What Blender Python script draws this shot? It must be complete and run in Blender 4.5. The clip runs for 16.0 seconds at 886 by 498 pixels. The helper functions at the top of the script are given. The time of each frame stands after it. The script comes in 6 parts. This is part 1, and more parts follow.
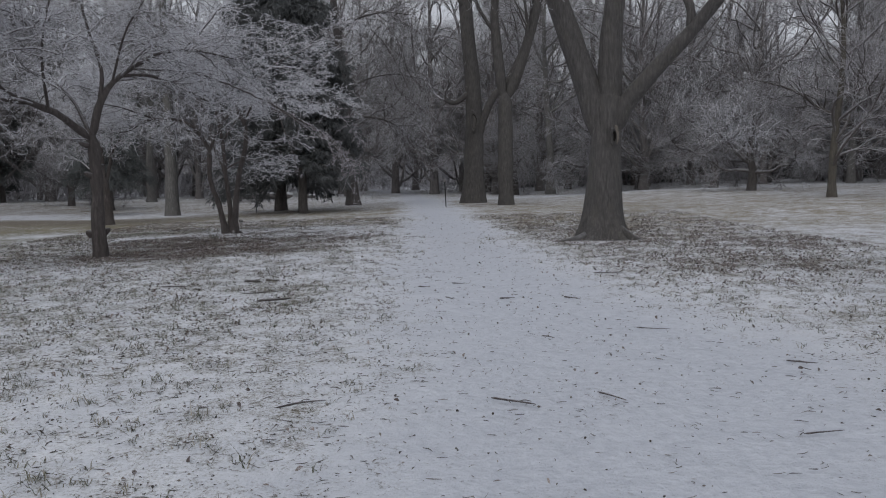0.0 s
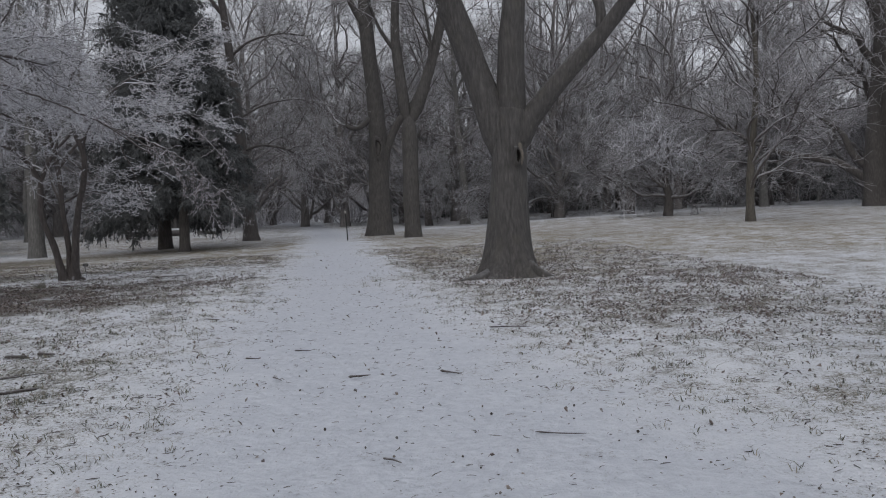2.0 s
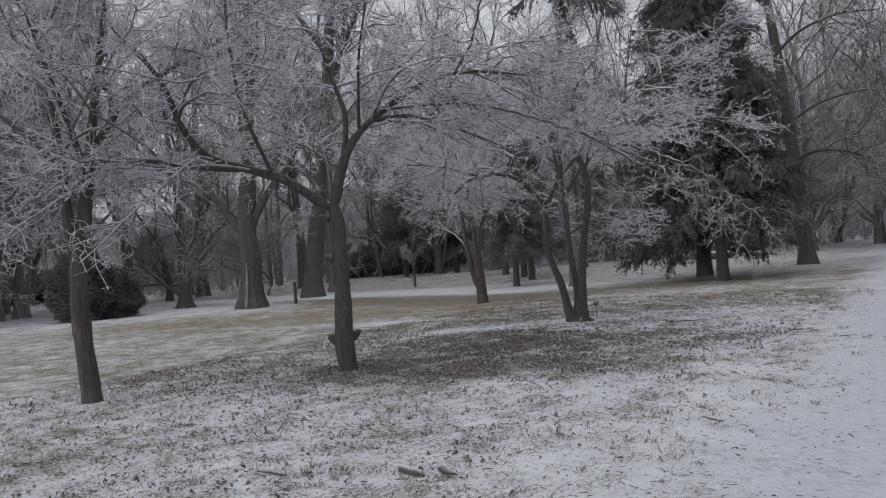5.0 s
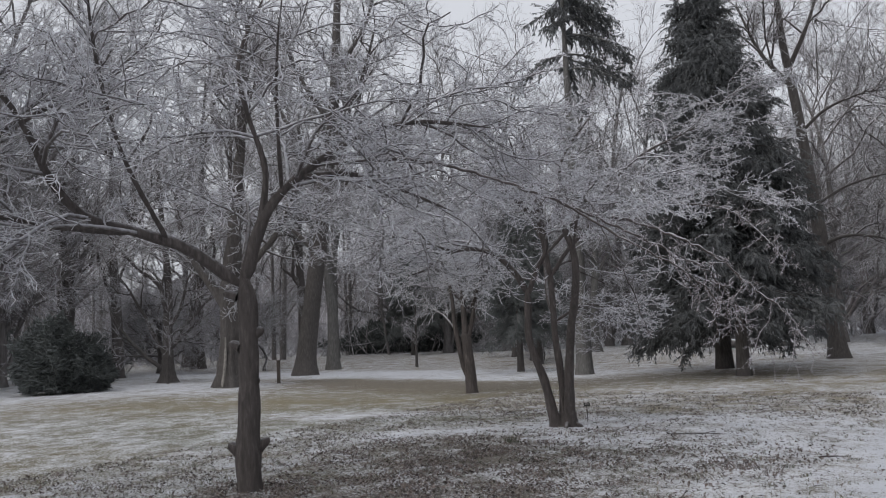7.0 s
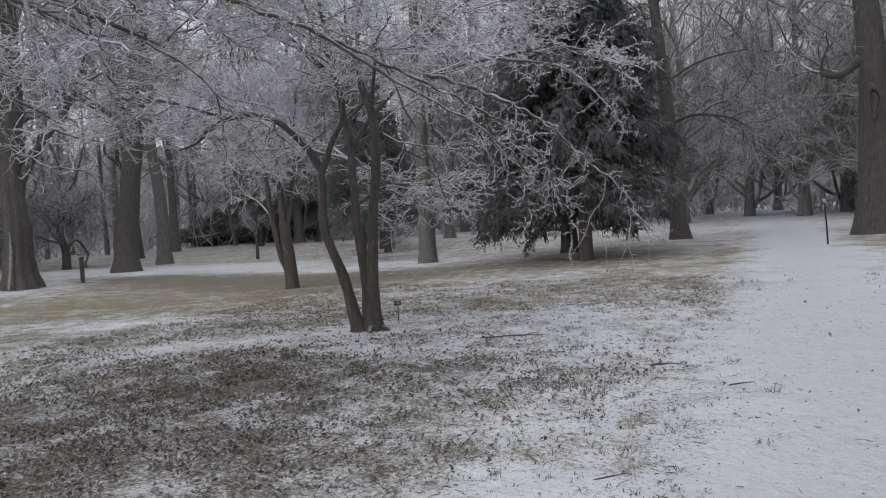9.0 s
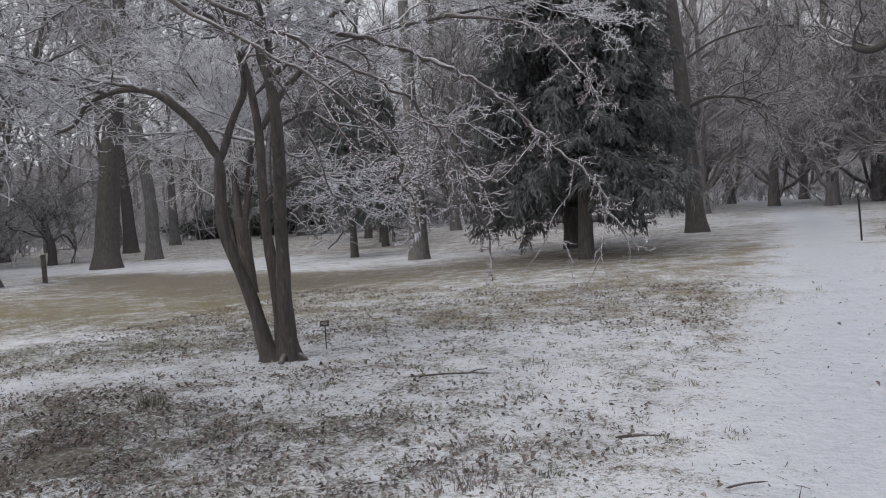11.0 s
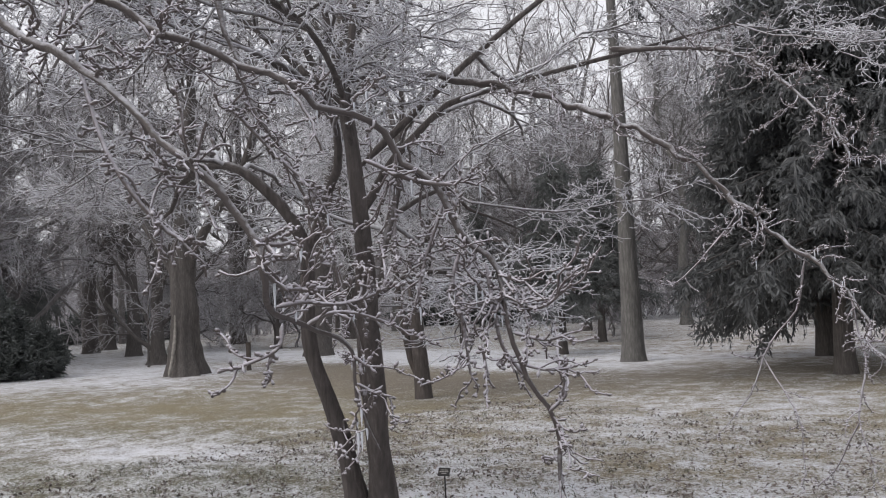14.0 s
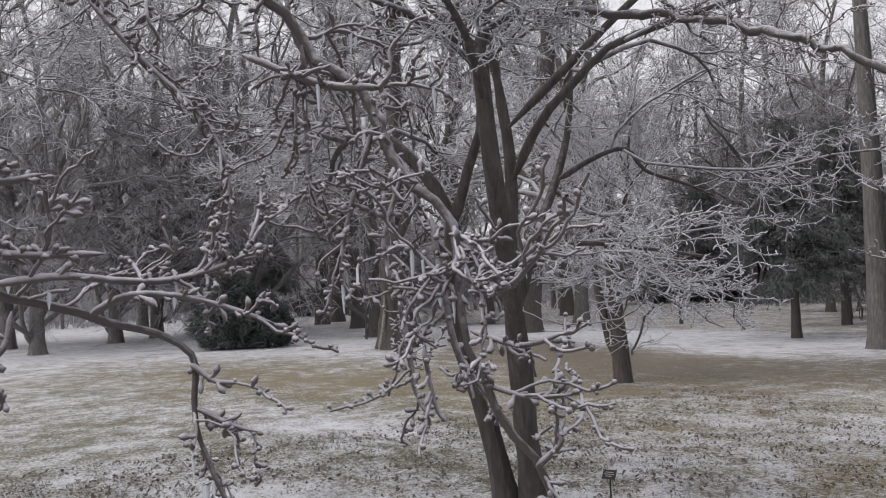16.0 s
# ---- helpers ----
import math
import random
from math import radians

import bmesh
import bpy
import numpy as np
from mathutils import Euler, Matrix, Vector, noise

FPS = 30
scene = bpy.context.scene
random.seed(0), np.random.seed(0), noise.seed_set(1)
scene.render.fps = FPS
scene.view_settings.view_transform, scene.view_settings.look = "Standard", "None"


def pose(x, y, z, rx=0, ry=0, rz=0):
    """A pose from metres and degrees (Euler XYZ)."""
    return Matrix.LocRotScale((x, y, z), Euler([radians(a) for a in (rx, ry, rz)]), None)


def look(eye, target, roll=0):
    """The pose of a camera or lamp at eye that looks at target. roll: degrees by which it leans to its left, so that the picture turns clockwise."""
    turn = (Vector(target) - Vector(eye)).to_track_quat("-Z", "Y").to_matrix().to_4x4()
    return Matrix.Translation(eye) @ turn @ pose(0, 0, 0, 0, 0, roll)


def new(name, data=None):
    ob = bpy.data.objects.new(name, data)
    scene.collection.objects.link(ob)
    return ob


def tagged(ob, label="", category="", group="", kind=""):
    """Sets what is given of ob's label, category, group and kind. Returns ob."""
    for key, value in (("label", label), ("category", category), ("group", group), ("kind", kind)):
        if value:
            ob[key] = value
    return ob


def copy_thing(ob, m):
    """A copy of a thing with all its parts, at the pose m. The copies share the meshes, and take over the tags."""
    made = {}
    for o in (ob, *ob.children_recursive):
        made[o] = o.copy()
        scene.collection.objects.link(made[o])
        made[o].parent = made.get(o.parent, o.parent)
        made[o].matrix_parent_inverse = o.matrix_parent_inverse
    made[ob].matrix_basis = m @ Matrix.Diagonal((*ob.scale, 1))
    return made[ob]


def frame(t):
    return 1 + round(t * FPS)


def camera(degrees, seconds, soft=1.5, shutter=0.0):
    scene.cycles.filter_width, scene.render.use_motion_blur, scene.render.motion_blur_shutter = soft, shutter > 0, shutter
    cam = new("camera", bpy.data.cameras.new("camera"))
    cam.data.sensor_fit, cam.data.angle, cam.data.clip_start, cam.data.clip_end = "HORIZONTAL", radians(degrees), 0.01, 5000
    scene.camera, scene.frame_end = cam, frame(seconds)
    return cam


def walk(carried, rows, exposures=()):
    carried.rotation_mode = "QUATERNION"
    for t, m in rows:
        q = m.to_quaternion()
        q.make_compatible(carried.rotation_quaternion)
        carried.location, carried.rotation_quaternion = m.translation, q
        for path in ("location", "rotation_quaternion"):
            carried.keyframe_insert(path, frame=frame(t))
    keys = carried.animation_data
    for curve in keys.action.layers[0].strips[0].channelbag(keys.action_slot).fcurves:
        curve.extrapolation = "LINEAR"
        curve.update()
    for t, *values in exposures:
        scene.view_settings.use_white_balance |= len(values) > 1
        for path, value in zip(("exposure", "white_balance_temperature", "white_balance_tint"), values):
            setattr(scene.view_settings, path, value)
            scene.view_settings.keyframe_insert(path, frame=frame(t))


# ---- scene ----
cam = camera(59.9, 16.0, soft=1.1)
PATH = [
    (0, (0.097, -0.058, 1.454), (0.081, 1.933, 1.265), -1.0),
    (0.5, (0.328, 0.594, 1.434), (0.444, 2.582, 1.25), -0.2),
    (1, (0.538, 1.321, 1.433), (0.795, 3.303, 1.354), -0.8),
    (1.5, (0.716, 1.909, 1.411), (0.978, 3.891, 1.338), -1.9),
    (2, (0.885, 2.506, 1.395), (1.07, 4.494, 1.281), -2.1),
    (2.5, (0.996, 3.129, 1.402), (0.845, 5.123, 1.347), -3.5),
    (3, (1.023, 3.762, 1.419), (0.788, 5.747, 1.352), -3.0),
    (3.5, (0.995, 4.386, 1.418), (0.505, 6.322, 1.313), -3.8),
    (4, (0.888, 4.909, 1.476), (0.134, 6.759, 1.391), -4.6),
    (4.5, (0.768, 5.508, 1.496), (-0.303, 7.196, 1.447), -5.2),
    (6.8, (0.252, 8.069, 1.63), (-0.915, 9.677, 1.853), -2.1),
    (7, (0.246, 8.284, 1.632), (-0.916, 9.898, 1.847), -2.5),
    (7.5, (0.109, 8.93, 1.596), (-0.95, 10.619, 1.748), -3.2),
    (8, (0.064, 9.553, 1.593), (-0.944, 11.277, 1.699), -3.3),
    (8.5, (-0.064, 10.125, 1.575), (-0.981, 11.902, 1.59), -3.6),
    (9, (-0.126, 10.735, 1.56), (-1.011, 12.526, 1.466), -3.6),
    (9.5, (-0.147, 11.352, 1.588), (-1.009, 13.154, 1.483), -3.4),
    (11.8, (-0.439, 13.869, 1.585), (-1.433, 15.596, 1.419), -3.5),
    (12, (-0.525, 14.095, 1.593), (-1.529, 15.814, 1.402), -3.2),
    (12.5, (-0.638, 14.518, 1.663), (-1.769, 16.164, 1.555), -3.6),
    (13, (-0.737, 14.851, 1.703), (-2.016, 16.387, 1.759), -3.5),
    (13.5, (-0.841, 15.076, 1.713), (-2.168, 16.567, 1.839), -3.1),
    (14, (-0.841, 15.288, 1.708), (-2.247, 16.704, 1.851), -2.9),
    (14.5, (-0.819, 15.488, 1.717), (-2.344, 16.773, 1.87), -2.5),
    (15, (-0.946, 15.665, 1.689), (-2.557, 16.839, 1.841), -2.7),
    (15.5, (-1.064, 15.86, 1.71), (-2.707, 16.991, 1.858), -2.9),
    (16, (-1.079, 16.113, 1.691), (-2.832, 17.07, 1.799), -2.4),
]
EXPOSURES = [(0.0, 0.23, 6450, 10), (2.5, 0.32, 6520, 10), (4.5, 0.46, 6580, 10), (7.0, 0.62, 6620, 10), (9.5, 0.78, 6640, 10), (12.0, 0.95, 6760, 11), (13.5, 1.05, 6820, 12), (14.5, 1.04, 6840, 12), (16.0, 0.94, 6860, 13)]
walk(cam, [(t, look(eye, target, roll)) for t, eye, target, roll in PATH], EXPOSURES)

# ---- world, sun, exposure ----
world = bpy.data.worlds.new("overcast_sky")
scene.world = world
world.use_nodes = True
wn, wl = world.node_tree.nodes, world.node_tree.links
wn.clear()
w_out, w_bg = wn.new("ShaderNodeOutputWorld"), wn.new("ShaderNodeBackground")
w_sky, w_hsv, w_mix = wn.new("ShaderNodeTexSky"), wn.new("ShaderNodeHueSaturation"), wn.new("ShaderNodeMixRGB")
w_sky.sky_type, w_sky.sun_disc = "NISHITA", False
w_sky.sun_elevation, w_sky.sun_rotation = radians(32), radians(200)
w_sky.dust_density, w_sky.air_density = 4.0, 1.0
w_hsv.inputs["Saturation"].default_value = 0.25
w_mix.inputs["Fac"].default_value = 0.7
w_mix.inputs["Color2"].default_value = (6.6, 6.9, 7.6, 1)
w_bg.inputs["Strength"].default_value = 0.078
wl.new(w_sky.outputs["Color"], w_hsv.inputs["Color"])
wl.new(w_hsv.outputs["Color"], w_mix.inputs["Color1"])
wl.new(w_mix.outputs["Color"], w_bg.inputs["Color"])
wl.new(w_bg.outputs["Background"], w_out.inputs["Surface"])
sun = new("sun", bpy.data.lights.new("sun", "SUN"))
sun.data.energy, sun.data.angle, sun.data.color = 0.35, radians(35), (1.0, 0.97, 0.93)
sun.matrix_world = look((0, 0, 40), (6, 22, 0))


# ---- materials ----
def material(name):
    m = bpy.data.materials.new(name)
    m.use_nodes = True
    t = m.node_tree
    return m, t.nodes, t.links, t.nodes["Principled BSDF"]


def noise_node(nodes, links, vec, scale, detail=5.0, rough=0.6):
    n = nodes.new("ShaderNodeTexNoise")
    n.inputs["Scale"].default_value, n.inputs["Detail"].default_value, n.inputs["Roughness"].default_value = scale, detail, rough
    if vec is not None:
        links.new(vec, n.inputs["Vector"])
    return n.outputs["Fac"]


def math_node(nodes, links, op, a, b=None, clamp=False):
    n = nodes.new("ShaderNodeMath")
    n.operation, n.use_clamp = op, clamp
    for i, v in enumerate((a, b)):
        if v is None:
            continue
        if isinstance(v, (int, float)):
            n.inputs[i].default_value = v
        else:
            links.new(v, n.inputs[i])
    return n.outputs[0]


def ramp_node(nodes, links, fac, stops):
    r = nodes.new("ShaderNodeValToRGB")
    e = r.color_ramp.elements
    while len(e) < len(stops):
        e.new(0.5)
    for el, (p, c) in zip(e, stops):
        el.position, el.color = p, (*c, 1) if len(c) == 3 else c
    links.new(fac, r.inputs["Fac"])
    return r.outputs["Color"]


def mix_node(nodes, links, fac, a, b):
    m = nodes.new("ShaderNodeMixRGB")
    for i, v in enumerate((fac, a, b)):
        if isinstance(v, (int, float)):
            m.inputs[i].default_value = v
        elif isinstance(v, tuple):
            m.inputs[i].default_value = (*v, 1)
        else:
            links.new(v, m.inputs[i])
    return m.outputs["Color"]


def bump_node(nodes, links, height, strength, distance, bsdf):
    b = nodes.new("ShaderNodeBump")
    b.inputs["Strength"].default_value, b.inputs["Distance"].default_value = strength, distance
    links.new(height, b.inputs["Height"])
    links.new(b.outputs["Normal"], bsdf.inputs["Normal"])


def scaled_position(nodes, links, sx, sy, sz):
    g, mp = nodes.new("ShaderNodeTexCoord"), nodes.new("ShaderNodeMapping")
    mp.inputs["Scale"].default_value = (sx, sy, sz)
    links.new(g.outputs["Object"], mp.inputs["Vector"])
    return mp.outputs["Vector"]


def upward(nodes, links):
    g, s = nodes.new("ShaderNodeNewGeometry"), nodes.new("ShaderNodeSeparateXYZ")
    links.new(g.outputs["Normal"], s.inputs[0])
    return s.outputs["Z"]


FROST = (0.70, 0.71, 0.76)


def bark(name, dark, light, grain=1.0, frost=0.35, lichen=0.0):
    """Furrowed bark with fine rime lying on what faces up."""
    m, n, l, b = material(name)
    v = scaled_position(n, l, 14 * grain, 14 * grain, 2.2 * grain)
    furrow = noise_node(n, l, v, 1.6, 6, 0.65)
    blot = noise_node(n, l, scaled_position(n, l, 1, 1, 0.6), 2.2, 3)
    c = ramp_node(n, l, furrow, [(0.32, tuple(x * 0.45 for x in dark)), (0.52, dark), (0.72, light)])
    c = mix_node(n, l, math_node(n, l, "MULTIPLY", blot, 0.5), c, tuple(x * 0.8 for x in light))
    if lichen:
        spots = ramp_node(n, l, noise_node(n, l, scaled_position(n, l, 1, 1, 0.5), 5, 4), [(0.52, (0, 0, 0)), (0.66, (lichen,) * 3)])
        c = mix_node(n, l, spots, c, (0.20, 0.19, 0.13))
    rim = math_node(n, l, "ADD", upward(n, l), math_node(n, l, "SUBTRACT", noise_node(n, l, scaled_position(n, l, 1, 1, 1), 22, 4), 1.0))
    rim = math_node(n, l, "MULTIPLY", rim, 2.6 * frost, True)
    c = mix_node(n, l, rim, c, FROST)
    l.new(c, b.inputs["Base Color"])
    b.inputs["Roughness"].default_value = 0.85
    bump_node(n, l, furrow, 0.9, 0.03, b)
    return m


def twig_wood(name, wood, cover, warm=(1, 1, 1), steep=0.45, fine=0):
    """Thin wood coated with rime: light above, bare below."""
    m, n, l, b = material(name)
    grain = noise_node(n, l, scaled_position(n, l, 1, 1, 1), 60 if fine else 17, 4)
    tone = noise_node(n, l, scaled_position(n, l, 1, 1, 1), 0.9, 3)
    f = math_node(n, l, "MULTIPLY", upward(n, l), steep)
    f = math_node(n, l, "ADD", f, math_node(n, l, "MULTIPLY", math_node(n, l, "SUBTRACT", grain, 0.5), 1.2))
    f = math_node(n, l, "ADD", f, math_node(n, l, "MULTIPLY", math_node(n, l, "SUBTRACT", tone, 0.5), 0.6))
    f = math_node(n, l, "ADD", f, cover, True)
    c = mix_node(n, l, f, wood, tuple(a * w for a, w in zip(FROST, warm)))
    l.new(c, b.inputs["Base Color"])
    b.inputs["Roughness"].default_value = 0.55
    if fine:
        bump_node(n, l, noise_node(n, l, scaled_position(n, l, 1, 1, 1), fine, 4), 0.8, 0.004, b)
    return m


def needles(name, dark, light, frost):
    m, n, l, b = material(name)
    t = noise_node(n, l, scaled_position(n, l, 1, 1, 1), 1.3, 4)
    fine = noise_node(n, l, scaled_position(n, l, 1, 1, 1), 40, 3)
    c = ramp_node(n, l, t, [(0.35, dark), (0.65, light)])
    f = math_node(n, l, "MULTIPLY", math_node(n, l, "ADD", upward(n, l), math_node(n, l, "SUBTRACT", fine, 0.75)), frost, True)
    l.new(mix_node(n, l, f, c, FROST), b.inputs["Base Color"])
    b.inputs["Roughness"].default_value = 0.8
    return m


def plain(name, dark, light, scale=6.0, rough=0.6, metal=0.0, bump=0.0):
    m, n, l, b = material(name)
    v = scaled_position(n, l, 1, 1, 1)
    f = noise_node(n, l, v, scale, 5)
    l.new(ramp_node(n, l, f, [(0.3, dark), (0.7, light)]), b.inputs["Base Color"])
    b.inputs["Roughness"].default_value, b.inputs["Metallic"].default_value = rough, metal
    if bump:
        bump_node(n, l, f, bump, 0.01, b)
    return m


def island_tone(name, stops, rough=0.85, frost=0.0):
    """Each loose piece takes its own tone."""
    m, n, l, b = material(name)
    g = n.new("ShaderNodeNewGeometry")
    c = ramp_node(n, l, g.outputs["Random Per Island"], stops)
    if frost:
        fine = noise_node(n, l, scaled_position(n, l, 1, 1, 1), 55, 3)
        f = math_node(n, l, "MULTIPLY", math_node(n, l, "SUBTRACT", fine, 0.5), frost * 6, True)
        c = mix_node(n, l, f, c, FROST)
    l.new(c, b.inputs["Base Color"])
    b.inputs["Roughness"].default_value = rough
    return m


def snowy_ground():
    m, n, l, b = material("thin_snow_on_winter_lawn")
    p = scaled_position(n, l, 1, 1, 1)
    att = {}
    for key in ("snow", "tan", "green", "trod"):
        a = n.new("ShaderNodeAttribute")
        a.attribute_name = key
        att[key] = a.outputs["Fac"]
    clump = noise_node(n, l, p, 3.2, 5, 0.62)
    blade = noise_node(n, l, scaled_position(n, l, 1, 1.0, 1), 26, 5, 0.7)
    fleck = noise_node(n, l, p, 80, 3, 0.6)
    earth = ramp_node(n, l, blade, [(0.3, (0.06, 0.052, 0.046)), (0.5, (0.145, 0.127, 0.113)), (0.7, (0.26, 0.235, 0.21))])
    straw = ramp_node(n, l, blade, [(0.3, (0.14, 0.112, 0.070)), (0.5, (0.275, 0.228, 0.145)), (0.72, (0.41, 0.355, 0.25))])
    moss = ramp_node(n, l, blade, [(0.3, (0.05, 0.055, 0.028)), (0.5, (0.12, 0.125, 0.06)), (0.7, (0.20, 0.20, 0.11))])
    c = mix_node(n, l, math_node(n, l, "MULTIPLY", att["tan"], math_node(n, l, "ADD", noise_node(n, l, p, 0.9, 4), 0.45), True), earth, straw)
    c = mix_node(n, l, math_node(n, l, "MULTIPLY", att["green"], math_node(n, l, "ADD", clump, 0.2), True), c, moss)
    f = math_node(n, l, "SUBTRACT", math_node(n, l, "MULTIPLY", att["snow"], 2.6), 1.3)
    f = math_node(n, l, "ADD", f, math_node(n, l, "MULTIPLY", math_node(n, l, "SUBTRACT", clump, 0.5), 2.6))
    f = math_node(n, l, "ADD", f, math_node(n, l, "MULTIPLY", math_node(n, l, "SUBTRACT", blade, 0.5), 3.4))
    f = math_node(n, l, "ADD", f, math_node(n, l, "MULTIPLY", math_node(n, l, "SUBTRACT", fleck, 0.5), 2.8))
    broad = noise_node(n, l, p, 0.75, 4, 0.6)
    f = math_node(n, l, "ADD", f, math_node(n, l, "MULTIPLY", math_node(n, l, "SUBTRACT", broad, 0.5), 1.6))
    f = math_node(n, l, "ADD", f, 0.40, True)
    drift = ramp_node(n, l, noise_node(n, l, p, 2.1, 6, 0.65), [(0.3, (0.62, 0.64, 0.69)), (0.7, (0.76, 0.775, 0.81))])
    mottle = noise_node(n, l, p, 13, 5, 0.7)
    trodden = ramp_node(n, l, mottle, [(0.3, (0.46, 0.485, 0.545)), (0.65, (0.60, 0.625, 0.685))])
    drift = mix_node(n, l, math_node(n, l, "MULTIPLY", att["trod"], 0.85), drift, trodden)
    dash = noise_node(n, l, scaled_position(n, l, 30, 62, 40), 1.0, 3, 0.6)
    thin = ramp_node(n, l, dash, [(0.30, (1, 1, 1)), (0.46, (0, 0, 0))])
    lump = ramp_node(n, l, noise_node(n, l, p, 6.5, 4, 0.65), [(0.38, (0, 0, 0)), (0.62, (1, 1, 1))])
    worn = math_node(n, l, "MULTIPLY", math_node(n, l, "MULTIPLY", thin, lump), math_node(n, l, "SUBTRACT", 0.62, math_node(n, l, "MULTIPLY", att["trod"], 0.50)))
    drift = mix_node(n, l, worn, drift, (0.235, 0.222, 0.205))
    c = mix_node(n, l, f, c, drift)
    l.new(c, b.inputs["Base Color"])
    b.inputs["Roughness"].default_value = 0.8
    h = math_node(n, l, "ADD", math_node(n, l, "MULTIPLY", blade, 0.7), math_node(n, l, "MULTIPLY", noise_node(n, l, p, 7, 4), 1.6))
    bump_node(n, l, h, 0.75, 0.035, b)
    return m


M_GROUND = snowy_ground()
M_MAPLE = bark("furrowed_maple_bark", (0.070, 0.065, 0.063), (0.130, 0.122, 0.117), 1.25, 0.12, 0.08)
M_DARKBARK = bark("dark_wet_bark", (0.084, 0.075, 0.071), (0.155, 0.142, 0.135), 1.4, 0.14)
M_SMALLBARK = bark("brown_small_tree_bark", (0.072, 0.061, 0.058), (0.15, 0.131, 0.123), 1.15, 0.25)
M_PALEBARK = bark("pale_grey_bark", (0.13, 0.125, 0.12), (0.24, 0.235, 0.225), 1.1, 0.15)
M_TANBARK = bark("tan_flaking_bark", (0.095, 0.085, 0.072), (0.17, 0.155, 0.13), 1.3, 0.1)
# Paler than real bark: distance haze is put into the colour.
M_FARBARK = bark("far_haze_grey_bark", (0.165, 0.153, 0.151), (0.26, 0.246, 0.242), 0.8, 0.3)
M_TWIG = twig_wood("rimed_twigs", (0.12, 0.098, 0.088), 0.87, steep=0.6)
M_LAWNTWIG = twig_wood("thinly_rimed_twigs", (0.125, 0.108, 0.105), 0.34)
M_NEARTWIG = twig_wood("knobbly_rimed_twigs", (0.105, 0.086, 0.08), 0.22, warm=(0.95, 0.91, 0.93), steep=1.05, fine=120)
M_LIMB = twig_wood("thinly_frosted_limbs", (0.082, 0.068, 0.064), -0.10, steep=0.75, fine=90)
M_BRANCH = twig_wood("rimed_branches", (0.078, 0.065, 0.061), 0.38)
M_BAREWOOD = twig_wood("bare_grey_branches", (0.085, 0.075, 0.072), 0.12)
# Thin rime plus distance haze, the haze put into the pale wood colour.
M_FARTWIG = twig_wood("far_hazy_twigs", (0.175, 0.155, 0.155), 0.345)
# Evergreen base colours are raised to carry a hazy veil over the darks.
M_SPRUCE = needles("blue_black_spruce_needles", (0.086, 0.091, 0.094), (0.118, 0.124, 0.128), 0.03)
M_PINE = needles("frosted_grey_green_needles", (0.108, 0.117, 0.115), (0.155, 0.165, 0.163), 0.10)
M_HEDGE = needles("dark_evergreen_leaves", (0.058, 0.067, 0.064), (0.10, 0.112, 0.106), 0.26)
M_LEAF = island_tone("fallen_leaves", [(0.0, (0.062, 0.047, 0.042)), (0.4, (0.122, 0.095, 0.084)), (0.75, (0.192, 0.154, 0.136)), (1.0, (0.29, 0.245, 0.215))], 0.8, 0.40)
M_GRASS = island_tone("winter_grass_blades", [(0.0, (0.05, 0.058, 0.035)), (0.5, (0.115, 0.115, 0.075)), (0.8, (0.26, 0.235, 0.175)), (1.0, (0.36, 0.335, 0.28))], 0.9, 0.5)
M_CHIP = island_tone("dark_litter_bits", [(0.0, (0.03, 0.025, 0.022)), (0.45, (0.075, 0.064, 0.056)), (0.8, (0.16, 0.142, 0.13)), (1.0, (0.27, 0.25, 0.235))])
M_ICE = plain("clear_ice", (0.55, 0.58, 0.63), (0.72, 0.74, 0.78), 30, 0.12)
M_BLACK = plain("black_painted_metal", (0.012, 0.012, 0.012), (0.03, 0.03, 0.03), 20, 0.45)
M_POST = plain("weathered_post_wood", (0.05, 0.042, 0.035), (0.13, 0.11, 0.095), 9, 0.85, 0, 0.5)
M_POLE = plain("peeled_pole_wood", (0.34, 0.33, 0.31), (0.50, 0.48, 0.45), 9, 0.7)
M_HEART = plain("exposed_pale_wood", (0.085, 0.075, 0.065), (0.19, 0.165, 0.14), 25, 0.8, 0, 0.4)
M_RIB = plain("weathered_bare_wood", (0.15, 0.14, 0.125), (0.32, 0.30, 0.275), 9, 0.85, 0, 0.5)
M_HOLE = plain("rotten_hollow_wood", (0.010, 0.008, 0.007), (0.03, 0.024, 0.02), 12, 0.95)
M_SIDING = plain("white_house_paint", (0.55, 0.55, 0.56), (0.68, 0.68, 0.70), 3, 0.6)
M_ROOF = plain("grey_roof_with_snow", (0.16, 0.16, 0.17), (0.30, 0.30, 0.32), 1.5, 0.8)
M_GLASS = plain("dark_window_glass", (0.02, 0.022, 0.025), (0.04, 0.044, 0.05), 2, 0.08)
M_CARWHITE = plain("white_car_paint", (0.62, 0.63, 0.66), (0.72, 0.73, 0.76), 4, 0.3)
M_RUBBER = plain("tyre_rubber", (0.012, 0.012, 0.012), (0.03, 0.03, 0.03), 20, 0.9)


